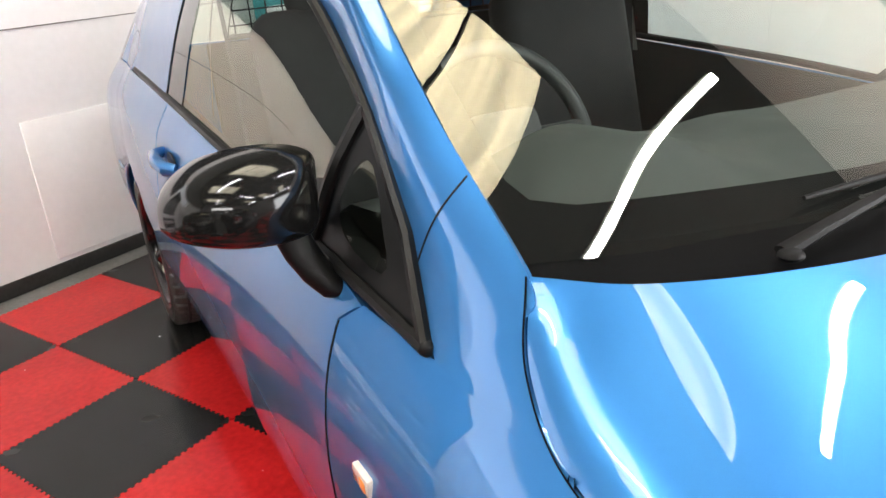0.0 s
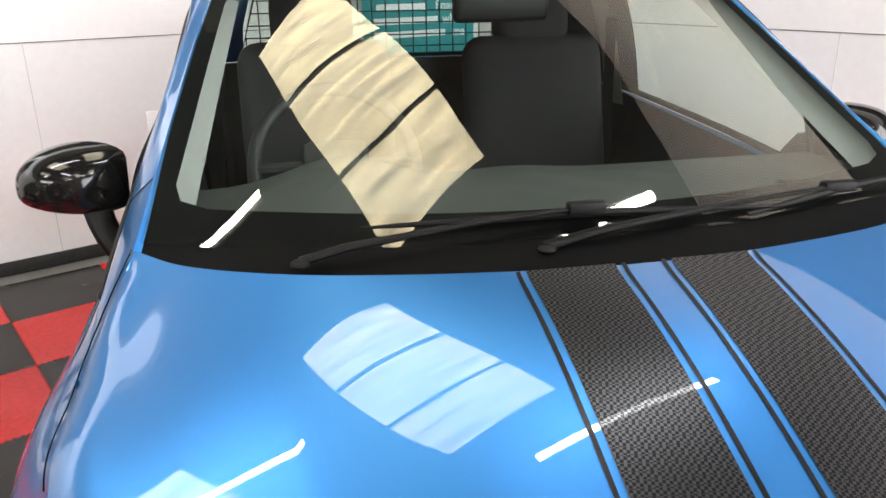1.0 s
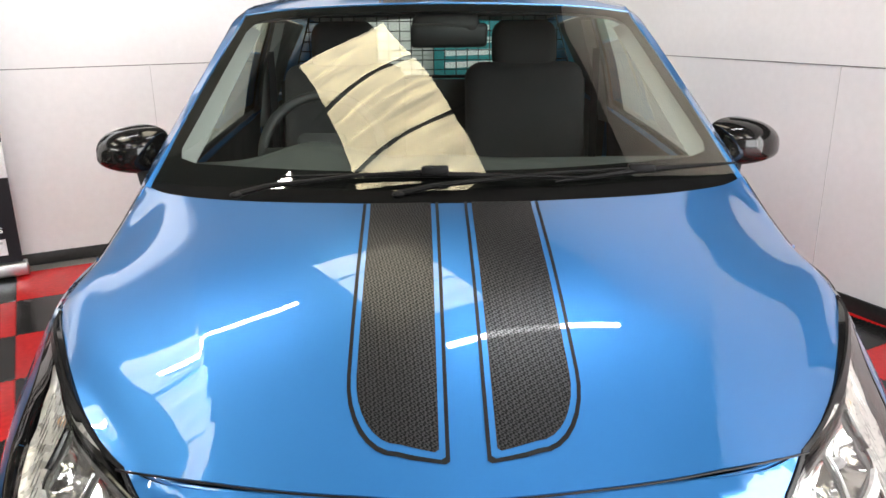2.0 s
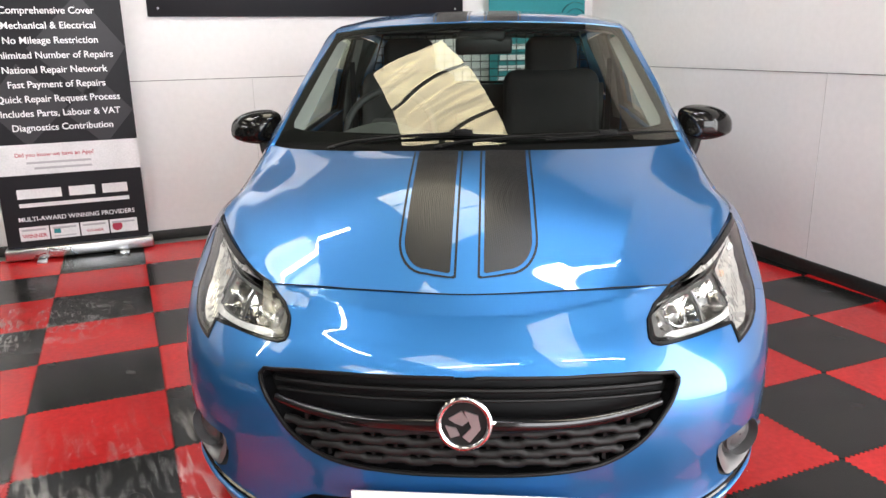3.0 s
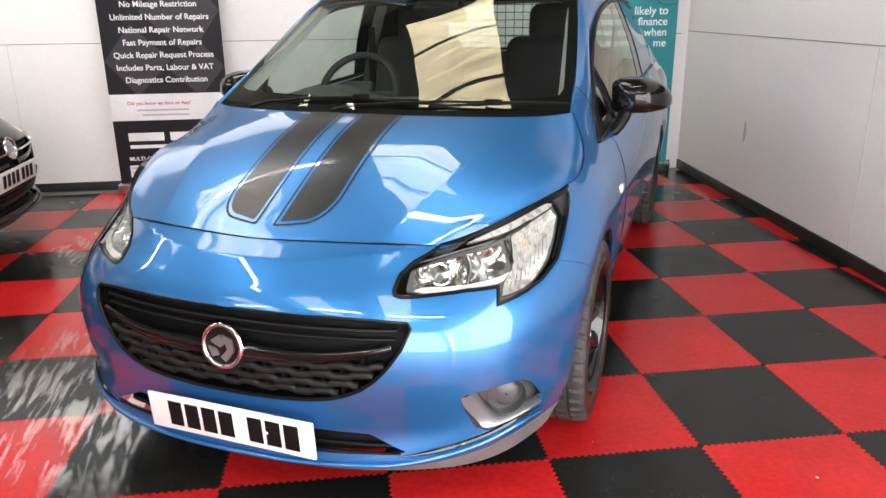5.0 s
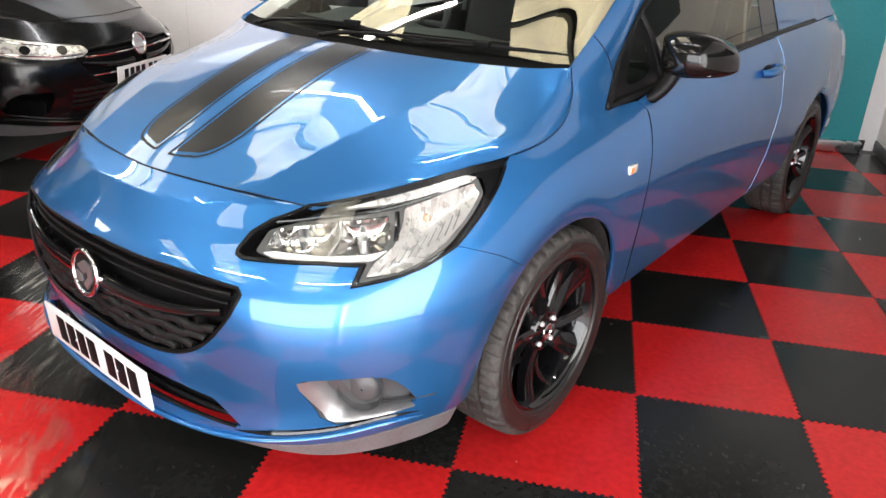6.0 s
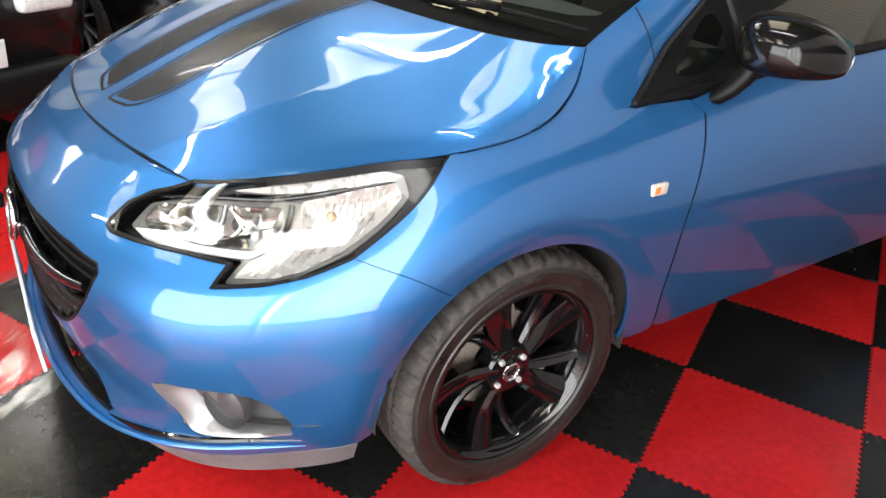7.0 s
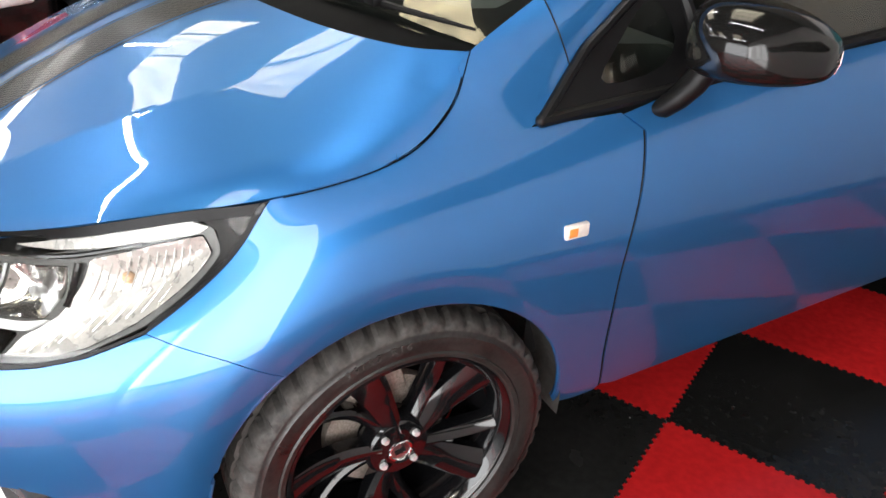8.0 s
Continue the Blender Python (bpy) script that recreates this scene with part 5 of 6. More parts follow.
part("undertray", box(-.50, .50, .17, .60, .185, .33, .02), PLASTIC, car)
part("engine_bay", box(-.54, .54, .30, .85, .34, .60, .02), INK_AND_SHADE, car)
part("floor_pan", box(-.74, .74, 1.25, 3.0, .27, .36, .02), PLASTIC, car)

# ---- the cabin ----
xs = np.linspace(-1, 1, 41)
dash = []
for y, z, w in ((.93, .985, .60), (1.05, 1.005, .68), (1.25, 1.0, .71), (1.45, .985, .735), (1.52, .95, .735), (1.54, .88, .73), (1.50, .70, .72), (1.45, .45, .70)):
    dash.append([(x * w, y + .07 * x * x * (1 if y < 1.2 else 0), z + (.055 * math.exp(-((x * w + .36) / .14) ** 2) if 1.2 < y < 1.53 else 0) + (.012 * math.exp(-(x * w / .12) ** 2) if y > 1.1 else 0)) for x in xs])
part("dashboard", loft(dash), mat("dash_grey", (0.040, 0.045, 0.042), 0.6, 0.0, 0.2, 10, 500, 0.03), car, "dark grey textured dashboard")
for s in (-1, 1):
    part("speaker_grille", box(s * .52 - .07, s * .52 + .07, 1.06, 1.16, 1.0, 1.012, .004), PLASTIC, car)
wheel_m = pose(-.36, 1.60, .985, 62, 0, 0)
wheel_rim_ob = part("steering_wheel", rod([(.182 * math.cos(a), .182 * math.sin(a), 0) for a in np.linspace(0, math.tau, 49)[:-1]], .016, 10, closed=True), CABIN, car, at=wheel_m)
part("wheel_boss", box(-.075, .075, -.06, .055, -.02, .03, .02), CABIN, wheel_rim_ob)
for a in (0, math.pi, -math.pi / 2):
    part("wheel_spoke", rod([(.05 * math.cos(a), .05 * math.sin(a), 0), (.178 * math.cos(a), .178 * math.sin(a), 0)], .014, 8), CABIN, wheel_rim_ob)


def seat(x):
    base = part("seat", box(x - .25, x + .25, 1.75, 2.28, .52, .68, .05, 3), CLOTH, car, "dark cloth front seat")
    bm = box(-.24, .24, -.07, .07, 0, .60, .069, 4)
    part("backrest", bm, CLOTH, base, at=pose(x, 2.26, .62, -14, 0, 0))
    part("headrest", box(-.13, .13, -.06, .06, 0, .20, .058, 4), CLOTH, base, at=pose(x, 2.405, 1.165, -8, 0, 0))
    for s in (-1, 1):
        part("headrest_post", rod([(x + s * .06, 2.395, 1.12), (x + s * .06, 2.405, 1.20)], .006, 6), SATIN, base)


seat(-.36)
seat(.36)
# bulkhead with a wire grid above
part("bulkhead", box(-.66, .66, 2.62, 2.645, .36, 1.12, .006), CABIN, car, "dark solid panel behind the seats")
WIRE = mat("wire_black", (0.02, 0.02, 0.02), 0.4, 0.5)
grid_frame = part("load_guard", rod([(-.60, 2.63, 1.13), (.60, 2.63, 1.13), (.52, 2.63, 1.385), (-.52, 2.63, 1.385)], .008, 8, closed=True), WIRE, car, "black wire load guard")
for k in range(25):
    x = -.575 + k * .048
    top_z = 1.385 if abs(x) < .52 else 1.385 - (abs(x) - .52) / .08 * .25
    part("wire", rod([(x, 2.63, 1.13), (x, 2.63, top_z)], .0022, 5), WIRE, grid_frame)
for k in range(6):
    z = 1.16 + k * .04
    w = .60 - (z - 1.13) / .255 * .08
    part("wire", rod([(-w, 2.632, z), (w, 2.632, z)], .0022, 5), WIRE, grid_frame)
# lining of roof and pillars
lining = skin(roof_skin, [(0, 0.1), (2.85, 0.1), (2.85, 4), (0, 4)], gap=0, deep=0, lift=-.035, step=.05)
body("headlining", (lining[0], [f[::-1] for f in lining[1]], -lining[2]), CABIN_GREY, "pale grey headlining")
vv = np.linspace(.2, 2.85, 24)
ins_a = screen_skin.at(np.stack([np.full(24, 2.90), vv], 1)) - .012 * screen_skin.normal(np.stack([np.full(24, 2.9), vv], 1))
ins_b = screen_skin.at(np.stack([2.70 + .04 * vv / 3, vv], 1)) - .04 * screen_skin.normal(np.stack([2.70 + .04 * vv / 3, vv], 1)) + (0, .03, 0)
pair("pillar_trim", lambda: strip_between(ins_a, ins_b), CABIN_GREY, "pale grey pillar trim")
pair("post_trim", lambda: loft([[(.72, 2.42, .95), (.69, 2.43, 1.15), (.63, 2.44, 1.36)], [(.70, 2.52, .95), (.67, 2.53, 1.15), (.61, 2.54, 1.36)]]), CABIN_GREY)
pair("belt", lambda: strip_between([(.665, 2.40, 1.25), (.66, 2.38, .98), (.66, 2.36, .6)], [(.645, 2.44, 1.25), (.64, 2.42, .98), (.64, 2.40, .6)]), CLOTH)
pair("door_lining", lambda: loft([[(.735, y, .36), (.745, y, .60), (.765, y, .80), (.752, y, .905 + (y - 1.2) * .06)] for y in np.linspace(1.18, 2.6, 12)]), CABIN, "dark door lining")
pair("rear_lining", lambda: loft([[(.735, y, .36), (.745, y, .80), (.752, y, .99)] for y in np.linspace(2.6, 3.7, 8)]), CABIN)
# rear-view mirror and sensor pod
part("sensor_pod", box(-.08, .12, 1.60, 1.70, 1.325, 1.385, .025, 3), TRIM, car, "black sensor pod behind the windscreen")
rv = part("rear_view_mirror", box(-.115, .115, -.012, .02, -.035, .035, .014, 3), TRIM, car, at=pose(.03, 1.61, 1.322, 8, 0, 8))
part("mirror_face", box(-.105, .105, .0205, .0215, -.028, .028), CHROME, rv)
# painted panels behind the doors and round the rear corners
body("rear_side_panel", skin(side_skin, [(3.22, 0), (4, 0), (4, 2), (3.15, 2)], gap=0, deep=0, lift=.005, step=.03), PAINT, "blue panel in place of a rear side window", both=True)
low_line = ring.at([(u, 7) for u in np.linspace(9.72, 11.12, 14)])
high_line = np.stack([np.linspace(a, b, 14) for a, b in zip((.645, 3.18, 1.342), (.568, 3.5, 1.354))], 1)
middle = (low_line + high_line) / 2 + np.outer(np.linspace(.008, .02, 14), (1, .5, 0))
pair("rear_corner_panel", lambda: loft([low_line, middle, high_line]), PAINT)
# tail glass
tail_top = roof_skin.at([(u, 4) for u in np.linspace(0, 3, 14)])
tail_low = ring.at([(12 - u, 7) for u in np.linspace(0, .9, 14)])
part("rear_window", strip_between(full(tail_top), full(tail_low)), GLASS, car)

for ob in car.children_recursive:
    if ob.type == "MESH" and ob.data.materials and ob.data.materials[0] in (GLASS, LENS):
        ob.visible_shadow = False

# ---- things in the hall ----


def on_sheet(x, z, y):
    return pose(x, y, z, 90, 0, 0)


def roll_up_banner():
    by = 3.95
    stand = thing("roll_up_banner", "dark printed roll-up banner in a silver floor cassette", "banner", HALL)
    part("cassette", box(-2.835, -1.93, by - .05, by + .05, .012, .085, .012, 3), SATIN, stand, "brushed silver cassette")
    for x in (-2.62, -2.12):
        part("foot", box(x - .03, x + .03, by - .13, by + .10, .0, .012, .003), SATIN, stand)
    part("pole", rod([(-2.385, by + .02, .08), (-2.385, by + .02, 2.08)], .009, 8), SATIN, stand)
    sheet = part("sheet", box(-2.815, -1.955, by - .004, by - .002, .08, 2.08), BANNER, stand, "dark printed sheet")
    part("top_rail", box(-2.82, -1.95, by - .012, by + .006, 2.07, 2.10, .004), SATIN, stand)
    # faint lozenge print
    for cx, cz, r in ((-2.2, 1.35, .33), (-2.6, 1.0, .26), (-2.15, .95, .22)):
        bm = bmesh.new()
        bm.faces.new([bm.verts.new((max(-2.812, min(-1.958, cx + dx * r)), by - .0046, cz + dz * r)) for dx, dz in ((-1, 0), (0, -1), (1, 0), (0, 1))])
        part("print_lozenge", bm, BANNER_PALE, stand)
    rows = ("Comprehensive Cover", "Mechanical & Electrical", "No Mileage Restriction", "Unlimited Number of Repairs", "National Repair Network",
            "Fast Payment of Repairs", "Quick Repair Request Process", "Includes Parts, Labour & VAT", "Diagnostics Contribution")
    for k, row in enumerate(rows):
        words(row, .058, on_sheet(-2.384, 1.576 - .0895 * k, by - .0052), PRINT_WHITE, stand)
    part("white_band", box(-2.815, -1.955, by - .0055, by - .0040, .563, .759), PRINT_WHITE, stand)
    words("Did you know we have an App?", .036, on_sheet(-2.46, .690, by - .0062), PRINT_RED, stand)
    for k, w in enumerate((.38, .34)):
        part("pale_line", box(-2.25 - w, -2.25, by - .0062, by - .0056, .632 - .036 * k, .646 - .036 * k), PRINT_GREY, stand)
    x = -2.715
    for k, n in enumerate((5, 3, 3)):
        part("number_bar", box(x, x + n * .052, by - .0055, by - .0042, .408, .470), PRINT_WHITE, stand)
        x += n * .052 + .045
    part("address_bar", box(-2.711, -2.05, by - .0055, by - .0042, .352, .378), PRINT_WHITE, stand)
    words("MULTI-AWARD WINNING PROVIDERS", .041, on_sheet(-2.378, .272, by - .0052), PRINT_WHITE, stand)
    for k in range(4):
        x = -2.735 + k * .181
        part("award_card", box(x, x + .172, by - .0055, by - .0042, .130, .222), PRINT_WHITE, stand)
        part("card_line", box(x + .015, x + .155, by - .0062, by - .0056, .195, .208), PRINT_GREY, stand)
        if k in (0, 2):
            words("WINNER", .036 if k == 0 else .026, on_sheet(x + .086, .160, by - .0062), PRINT_RED, stand)
        elif k == 3:
            bm = bmesh.new()
            bmesh.ops.create_circle(bm, cap_ends=True, segments=24, radius=.032, matrix=pose(x + .045, by - .0060, .175, 90))
            part("card_mark", bm, PRINT_RED, stand)
        else:
            part("card_mark", box(x + .02, x + .06, by - .0062, by - .0056, .165, .195), TEAL, stand)
            part("card_line", box(x + .02, x + .15, by - .0062, by - .0056, .143, .150), PRINT_GREY, stand)


BANNER_PALE = mat("banner_pale_print", (0.019, 0.0175, 0.022), 0.5, 0.0, 0.1, 2, 60)
PRINT_GREY = mat("print_grey", (0.45, 0.44, 0.47), 0.5)
roll_up_banner()


def teal_banner():
    by = 4.02
    stand = thing("teal_banner", "teal roll-up banner with white lettering in the corner", "banner", HALL)
    part("sheet", box(.72, 1.61, by - .004, by - .002, .08, 2.05), TEAL, stand)
    part("cassette", box(.70, 1.63, by - .05, by + .05, .0, .085, .012, 3), SATIN, stand)
    part("top_rail", box(.71, 1.62, by - .012, by + .006, 2.04, 2.07, .004), SATIN, stand)
    part("pole", rod([(1.16, by + .02, .08), (1.16, by + .02, 2.05)], .009, 8), SATIN, stand)
    for k, row in enumerate(("likely to", "finance", "when", "me")):
        words(row, .088, on_sheet(1.53, 1.305 - .083 * k, by - .0055), PRINT_WHITE, stand, align="RIGHT")
    for k, (x0, x1) in enumerate(((.80, 1.17), (.82, 1.21), (.80, 1.30), (.80, 1.36))):
        part("word_bar", box(x0, x1, by - .0055, by - .0042, 1.285 - .083 * k, 1.325 - .083 * k), PRINT_WHITE, stand)
    for r in (.10, .15):
        part("print_ring", rod([(1.52 + r * math.cos(a), by - .0045, 1.50 + r * math.sin(a)) for a in np.linspace(0, math.tau, 41)[:-1] if 1.52 + r * math.cos(a) < 1.605], .010, 6, flat=.15), BANNER, stand)


teal_banner()
sign = thing("wall_sign", "long black sign board high on the white wall", "sign", HALL)
part("board", box(-1.79, .55, Y1 - .02, Y1 + .004, 1.545, 2.35, .004), BANNER, sign)
part("rail", box(-1.79, .55, Y1 - .024, Y1 - .018, 1.545, 1.552), PLASTIC, sign)
for x in (-1.72, .48):
    bm = bmesh.new()
    bmesh.ops.create_uvsphere(bm, u_segments=10, v_segments=6, radius=.009, matrix=Matrix.Translation((x, Y1 - .021, 1.60)))
    part("screw", bm, SATIN, sign)
sign2 = thing("wall_sign", "dark sign board high on the white wall", "sign", EAST)
part("board", box(-.02, .004, -2.6, .95, 1.62, 2.3, .004), BANNER, sign2)


# ---- the two black cars ----
def alloy(m, owner):
    rim = part("wheel", wheel_rim(), GLOSS_BLACK, owner, at=m)
    tyre_parts(rim, DARK_RUBBER, DARK_RUBBER)
    part("hub", lathe([(.07, .0005), (.07, .03), (.05, .05), (.02, .055)], 32), ALLOY, rim)
    for k in range(10):
        a = k * math.tau / 10
        part("spoke", blade(a + (.10 if k % 2 else -.10), (-.10 if k % 2 else .10), .04, .212, .008, .007, .066, .078), ALLOY, rim)
    part("wheel_back", lathe([(-.04, .0005), (-.04, .195)], 40), INK_AND_SHADE, rim)
    return rim


ALLOY = mat("dull_alloy", (0.16, 0.16, 0.165), 0.35, 0.7, 0.1, 20, 120)
DARK_RUBBER = mat("dark_tyre", (0.02, 0.02, 0.02), 0.6, 0.0, 0.3, 14, 160, 0.2)
SKIP = ("stripe", "plate", "badge", "emblem", "wheel", "tyre", "spoke", "hub", "brake", "calliper", "centre_cap", "seat", "wiper", "wire", "honeycomb", "fog", "dash", "belt", "load_guard", "headlamp", "reflector", "indicator", "lamp_divider", "light_guide", "upper_guide", "cell_rib", "bulb_cap", "projector", "repeater")
TAIL_RED = mat("tail_lamp_red", (0.35, 0.01, 0.015), 0.12, 0.0, 0.1, coat=1.0)


def black_car(m, label, front=WHEEL_Y):
    """Another car of the same build: the body's panels in black paint, bright alloy wheels."""
    other = thing("black_car", label, "car", m, "parked black cars")
    for ob in list(car.children):
        if any(k in ob.name for k in SKIP) or not ob.data.materials:
            continue
        me = ob.data
        if me.materials[0] is PAINT:
            me = me.copy()
            me.materials[0] = DARK_PAINT
        twin = new(ob.name.split(".")[0], me)
        twin.matrix_basis = ob.matrix_basis.copy()
        twin.parent = other
        twin.visible_shadow = ob.visible_shadow
    for s in (1, -1):
        fill = skin(ring, lamp_outline, gap=0, deep=.01, step=.02)
        part("wing_corner", mesh_from(*(fill if s > 0 else mirrored(fill))), DARK_PAINT, other)
        lens = skin(ring, soft(NOSE_LAMP, .2), gap=0, deep=.008, lift=.007, step=.016)
        glass = part("headlamp", mesh_from(*(lens if s > 0 else mirrored(lens))), LAMP_PALE, other, "long clear headlamp")
        for line in ([(1.75, 4.86), (2.6, 4.80), (3.4, 4.86), (4.0, 5.06)], [(1.8, 5.30), (2.6, 5.42), (3.4, 5.62), (4.0, 5.76)]):
            uv = spline(line, np.linspace(0, 3, 20))
            part("lamp_strip", rod([tuple(p * (s, 1, 1)) for p in ring.at(uv) + .008 * ring.normal(uv)], .004, 8), CHROME, glass)
        for u in (2.2, 2.95, 3.55):
            q, n = ring.at((u, 5.16))[0] * (s, 1, 1), ring.normal((u, 5.16))[0] * (s, 1, 1)
            part("lamp_module", rod([tuple(q), tuple(q + .0105 * n)], [.030, .026], 16), LAMP_BLACK, glass)
    for y in (front, REAR_Y):
        alloy(pose(.752, y, .308, 20), other)
        alloy(pose(-.752, y, .308, 50, 0, 180), other)
    return other


NOSE_LAMP = [(1.62, 4.95), (1.70, 5.30), (2.6, 5.60), (3.5, 5.86), (4.2, 6.0), (4.35, 5.7), (4.05, 5.10), (3.4, 4.70), (2.5, 4.62), (1.8, 4.70)]
nose_car = black_car(HALL @ pose(-3.02, 2.62, 0, 0, 0, 90) @ Matrix.Diagonal((1.02, 1, 1, 1)), "glossy black hatchback with alloy wheels and chrome grille strips", .80)
for z, r in ((.575, .43), (.47, .40)):
    part("grille_strip", rod(across(z, r, deep=-.004), .006, 8), CHROME, nose_car, "chrome grille strip")
for z in (.40, .37, .34, .31):
    part("bumper_rib", rod(across(z, .52, deep=-.004), .008, 8), PLASTIC, nose_car)
bm = rod([(.06 * math.cos(a), .06 * math.sin(a), .006) for a in np.linspace(0, math.tau, 41)[:-1]], .007, 10, closed=True)
gb = part("badge", bm, CHROME, nose_car, "plain round chrome badge", at=pose(0, -.005, .60, 80))
disc = bmesh.new()
bmesh.ops.create_cone(disc, cap_ends=True, segments=32, radius1=.058, radius2=.056, depth=.008)
part("badge_field", disc, SATIN, gb)
gp = part("number_plate", box(-.26, .26, -.004, .004, -.0555, .0555, .003), WHITE_PLATE, nose_car, "white number plate with plain dark bars", at=pose(0, -.02, .44, 4))
for k in range(7):
    x = -.2 + k * .058 + (.02 if k > 3 else 0)
    part("plate_mark", box(x, x + .040, -.0056, -.0035, -.036, .036), INK_AND_SHADE, gp)

hatch_car = black_car(HALL @ pose(-2.80, .46, 0, 0, 0, -90) @ Matrix.Diagonal((.92, 1, 1, 1)) @ Matrix.Translation((0, -4.02, 0)), "glossy black hatchback seen from its tail with red lamps")
for s in (1, -1):
    part("tail_lamp", box(s * .52 - .14, s * .52 + .14, 3.86, 4.045, .71, .86, .03, 3), TAIL_RED, hatch_car, "red tail lamp with a clear reversing lens")
    part("reversing_lens", box(s * .52 - .13, s * .52 + .13, 3.90, 4.055, .625, .70, .025, 3), WHITE_CLEAR, hatch_car)
part("rear_valance", box(-.66, .66, 3.95, 4.06, .24, .42, .04, 3), PLASTIC, hatch_car, "black mesh valance")
rp = part("rear_plate", box(-.26, .26, -.004, .004, -.0555, .0555, .003), WHITE_PLATE, hatch_car, "number plate with plain dark bars", at=pose(0, 4.085, .50, -4))
for k in range(7):
    x = -.2 + k * .058 + (.02 if k > 3 else 0)
    part("plate_mark", box(x, x + .040, .0035, .0056, -.036, .036), INK_AND_SHADE, rp)



# ---- marks on the floor ----
def damp_film():
    """Streaks and blots of gloss that put glare on the floor, nothing between them."""
    m = bpy.data.materials.new("damp_film")
    m.use_nodes = True
    nodes, links = m.node_tree.nodes, m.node_tree.links
    nodes.remove(nodes["Principled BSDF"])
    see, gloss, mix = (nodes.new("ShaderNode" + n) for n in ("BsdfTransparent", "BsdfGlossy", "MixShader"))
    gloss.inputs["Roughness"].default_value = 0.16
    gloss.inputs["Color"].default_value = (0.95, 0.92, 0.86, 1)
    co, stretch, streaks, blots, fall = (nodes.new("ShaderNode" + n) for n in ("TexCoord", "Mapping", "TexNoise", "TexNoise", "TexGradient"))
    fall.gradient_type = "SPHERICAL"
    stretch.inputs["Scale"].default_value = (9, 1.6, 1)
    stretch.inputs["Rotation"].default_value = (0, 0, radians(8))
    streaks.inputs["Scale"].default_value, streaks.inputs["Detail"].default_value = 2.4, 8
    blots.inputs["Scale"].default_value, blots.inputs["Detail"].default_value = 3.4, 7
    links.new(co.outputs["Object"], stretch.inputs["Vector"])
    links.new(stretch.outputs[0], streaks.inputs["Vector"])
    links.new(co.outputs["Object"], blots.inputs["Vector"])
    links.new(co.outputs["Object"], fall.inputs["Vector"])
    add, cut_off, edge_fall, times = (nodes.new("ShaderNode" + n) for n in ("Math", "MapRange", "MapRange", "Math"))
    add.operation, times.operation = "ADD", "MULTIPLY"
    links.new(streaks.outputs["Fac"], add.inputs[0])
    links.new(blots.outputs["Fac"], add.inputs[1])
    cut_off.inputs["From Min"].default_value, cut_off.inputs["From Max"].default_value = 0.98, 1.14
    cut_off.inputs["To Max"].default_value = 0.34
    links.new(add.outputs[0], cut_off.inputs["Value"])
    edge_fall.inputs["From Max"].default_value = 0.45
    links.new(fall.outputs["Fac"], edge_fall.inputs["Value"])
    links.new(cut_off.outputs[0], times.inputs[0])
    links.new(edge_fall.outputs[0], times.inputs[1])
    ripple = nodes.new("ShaderNodeBump")
    ripple.inputs["Strength"].default_value, ripple.inputs["Distance"].default_value = 0.5, 0.002
    links.new(blots.outputs["Fac"], ripple.inputs["Height"])
    links.new(ripple.outputs[0], gloss.inputs["Normal"])
    links.new(times.outputs[0], mix.inputs[0])
    links.new(see.outputs[0], mix.inputs[1])
    links.new(gloss.outputs[0], mix.inputs[2])
    links.new(mix.outputs[0], nodes["Material Output"].inputs["Surface"])
    return m


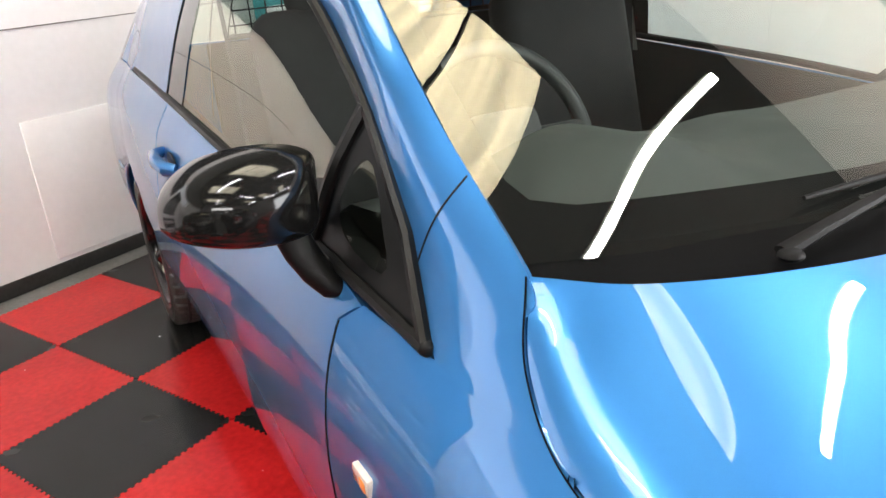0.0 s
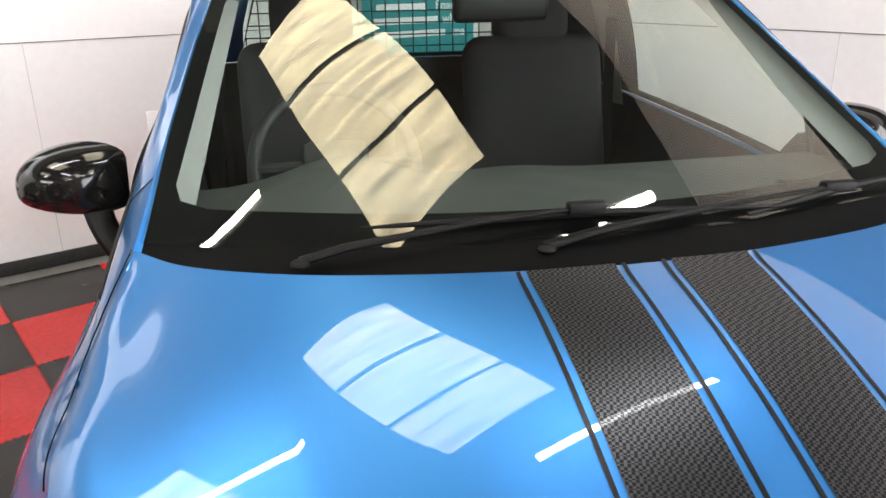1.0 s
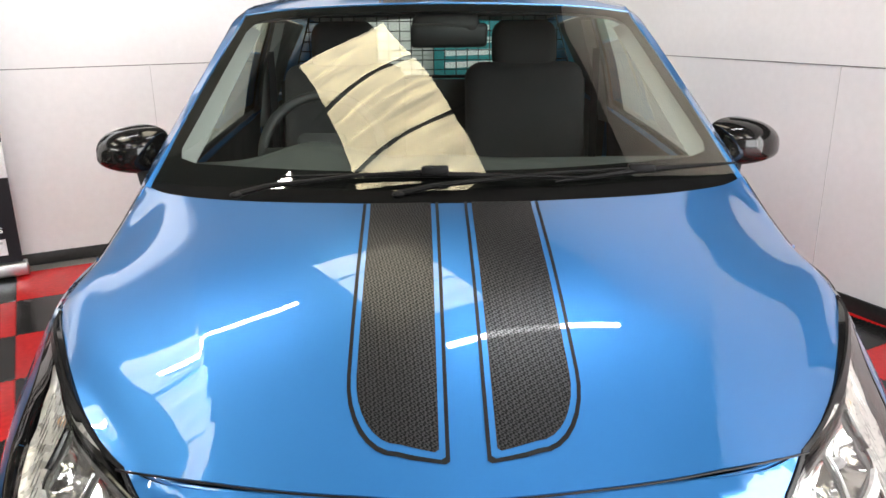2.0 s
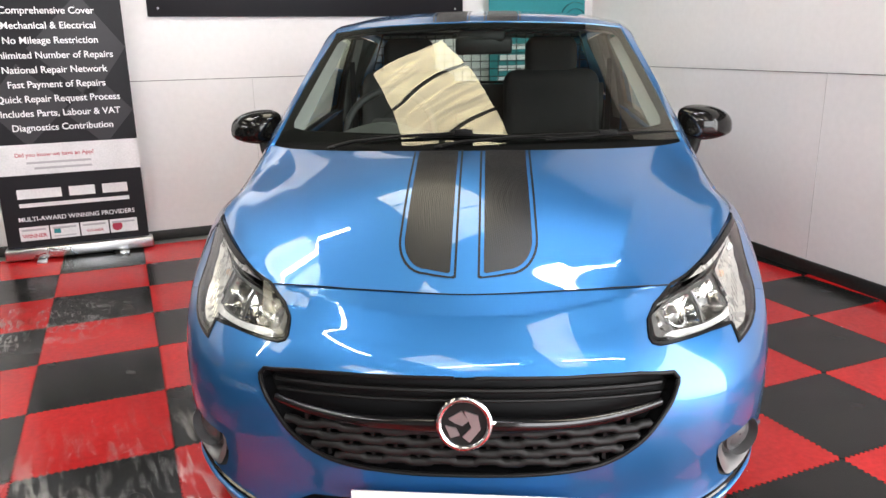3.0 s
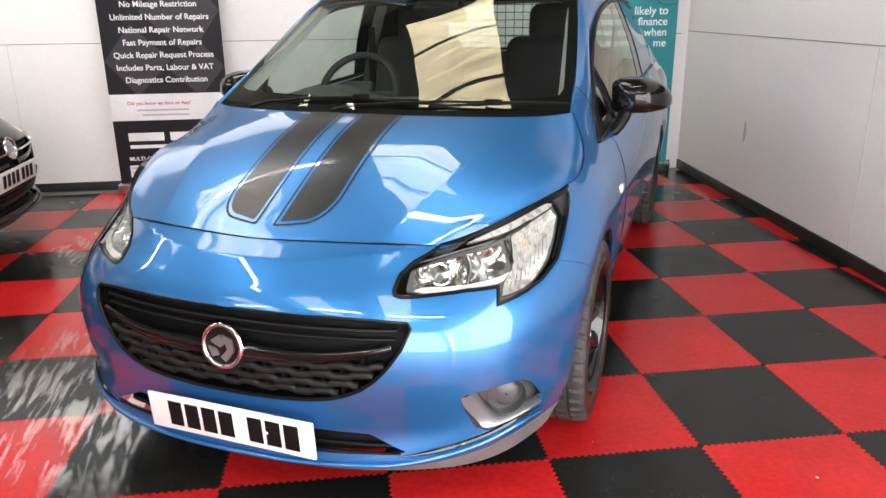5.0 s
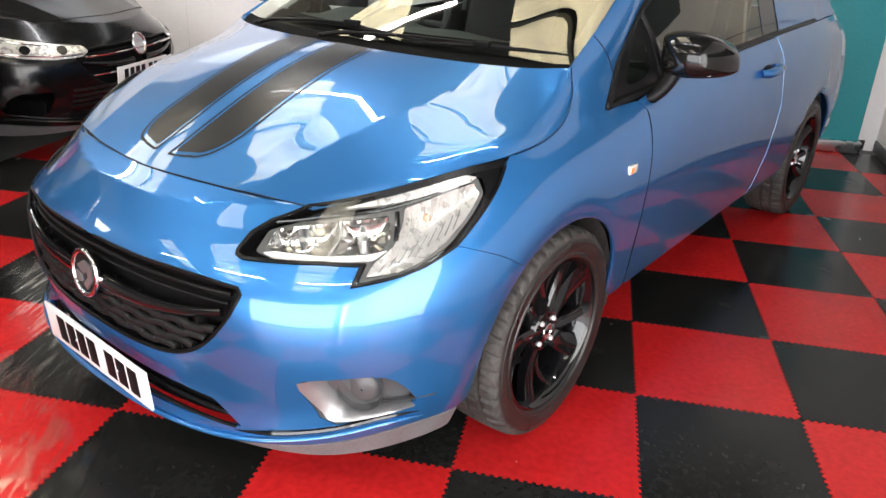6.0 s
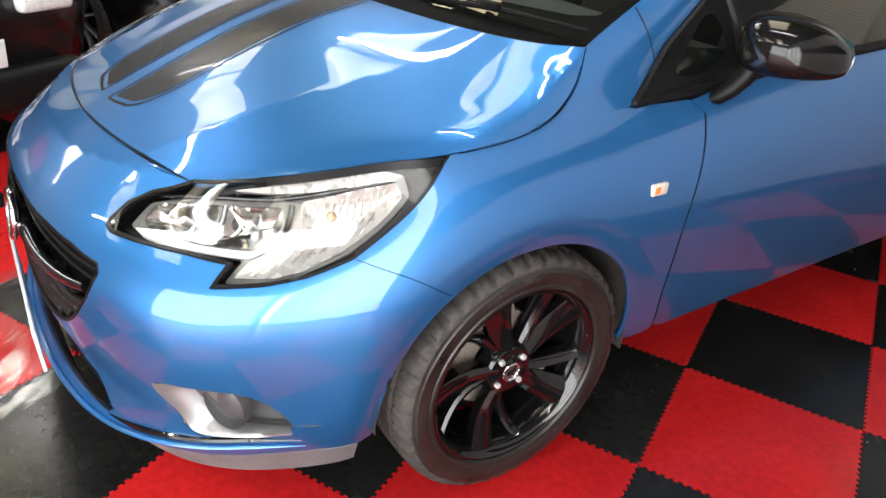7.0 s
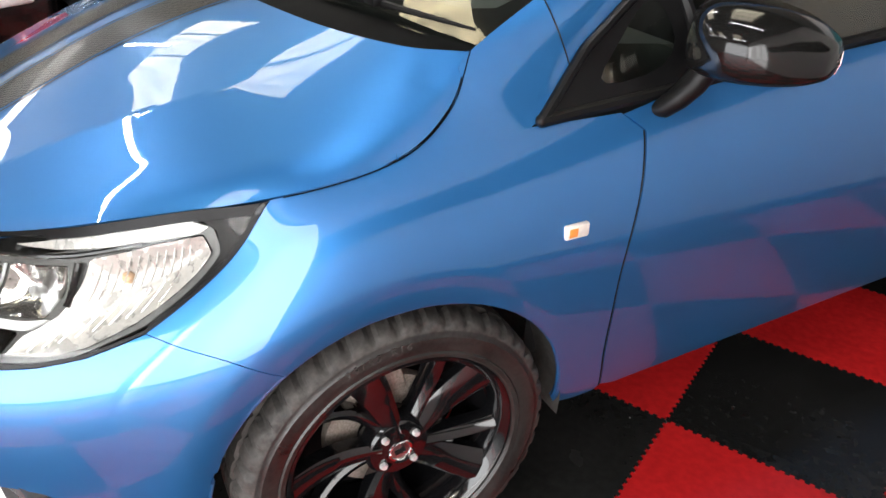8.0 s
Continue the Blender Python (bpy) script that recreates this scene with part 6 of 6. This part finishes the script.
GLARE = damp_film()
# Thin glossy sheets added where light glares off the tiles.
for x, y, sx, sy, turn in ((-2.10, .62, .50, .85, 6), (-2.5, 2.55, .42, .40, 0), (-1.75, -.2, .35, .5, 20)):
    film = bmesh.new()
    bmesh.ops.create_circle(film, cap_ends=True, segments=32, radius=1)
    smear = tagged(part("floor_smear", film, GLARE), "streaky glossy sheet added for the glare on the floor tiles", "smear", "smears on the floor")
    smear.matrix_basis = HALL @ pose(x, y, .0025, 0, 0, turn) @ Matrix.Diagonal((sx, sy, 1, 1))
    smear.visible_shadow = False
rnd = random.Random(7)
crumbs = bmesh.new()
for k in range(70):
    x, y, r = rnd.uniform(-3.4, 1.4), rnd.uniform(-2.2, 3.9), rnd.choice((.0012, .0016, .0022, .0034))
    bmesh.ops.create_icosphere(crumbs, subdivisions=1, radius=r, matrix=pose(x, y, .0015, 0, 0, rnd.uniform(0, 360)) @ Matrix.Diagonal((1.5, .8, .6, 1)))
tagged(part("floor_crumbs", crumbs, PRINT_WHITE, at=HALL), "small white crumbs and specks scattered over the floor", "debris", kind="stuff")
# ---- floor tiles, last ----
def tile_mesh(material):
    """A square tile with a comb of teeth on every edge that fits its neighbours."""
    a, n = 0.0036, 22
    edge = []
    for k in range(n * 2):
        s = k * TILE / (n * 2)
        o = a if k % 2 else -a
        edge += [(s, o), (s + TILE / (n * 2), o)]
    edge = [(max(0.006, min(TILE - 0.006, s)), o) for s, o in edge]
    low = [(s, o) for s, o in edge]
    right = [(TILE + o, s) for s, o in edge]
    topside = [(s, TILE + o) for s, o in edge[::-1]]
    left = [(o, s) for s, o in edge[::-1]]
    ring_pts = low + right + topside + left
    bm = bmesh.new()
    g = 0.0014
    vs = [bm.verts.new((x + (g if x < TILE / 2 else -g), y + (g if y < TILE / 2 else -g), 0)) for x, y in ring_pts]
    bmesh.ops.remove_doubles(bm, verts=bm.verts, dist=1e-5)
    vs = list(bm.verts)
    face = bm.faces.new(vs)
    out = bmesh.ops.extrude_face_region(bm, geom=[face])
    bmesh.ops.translate(bm, vec=(0, 0, -0.007), verts=[v for v in out["geom"] if isinstance(v, bmesh.types.BMVert)])
    bmesh.ops.recalc_face_normals(bm, faces=bm.faces)
    me = bpy.data.meshes.new("tile")
    bm.to_mesh(me)
    bm.free()
    me.materials.append(material)
    return me


TILES = {0: tile_mesh(GREY_TILE), 1: tile_mesh(RED_TILE)}
for i in range(-7, 4):
    for j in range(-9, 8):
        ob = new("floor_tile", TILES[(i + j) % 2])
        ob.parent = floor
        ob.matrix_basis = Matrix.Translation((i * TILE, j * TILE, 0.0004 * ((i * 7 + j * 3) % 3)))
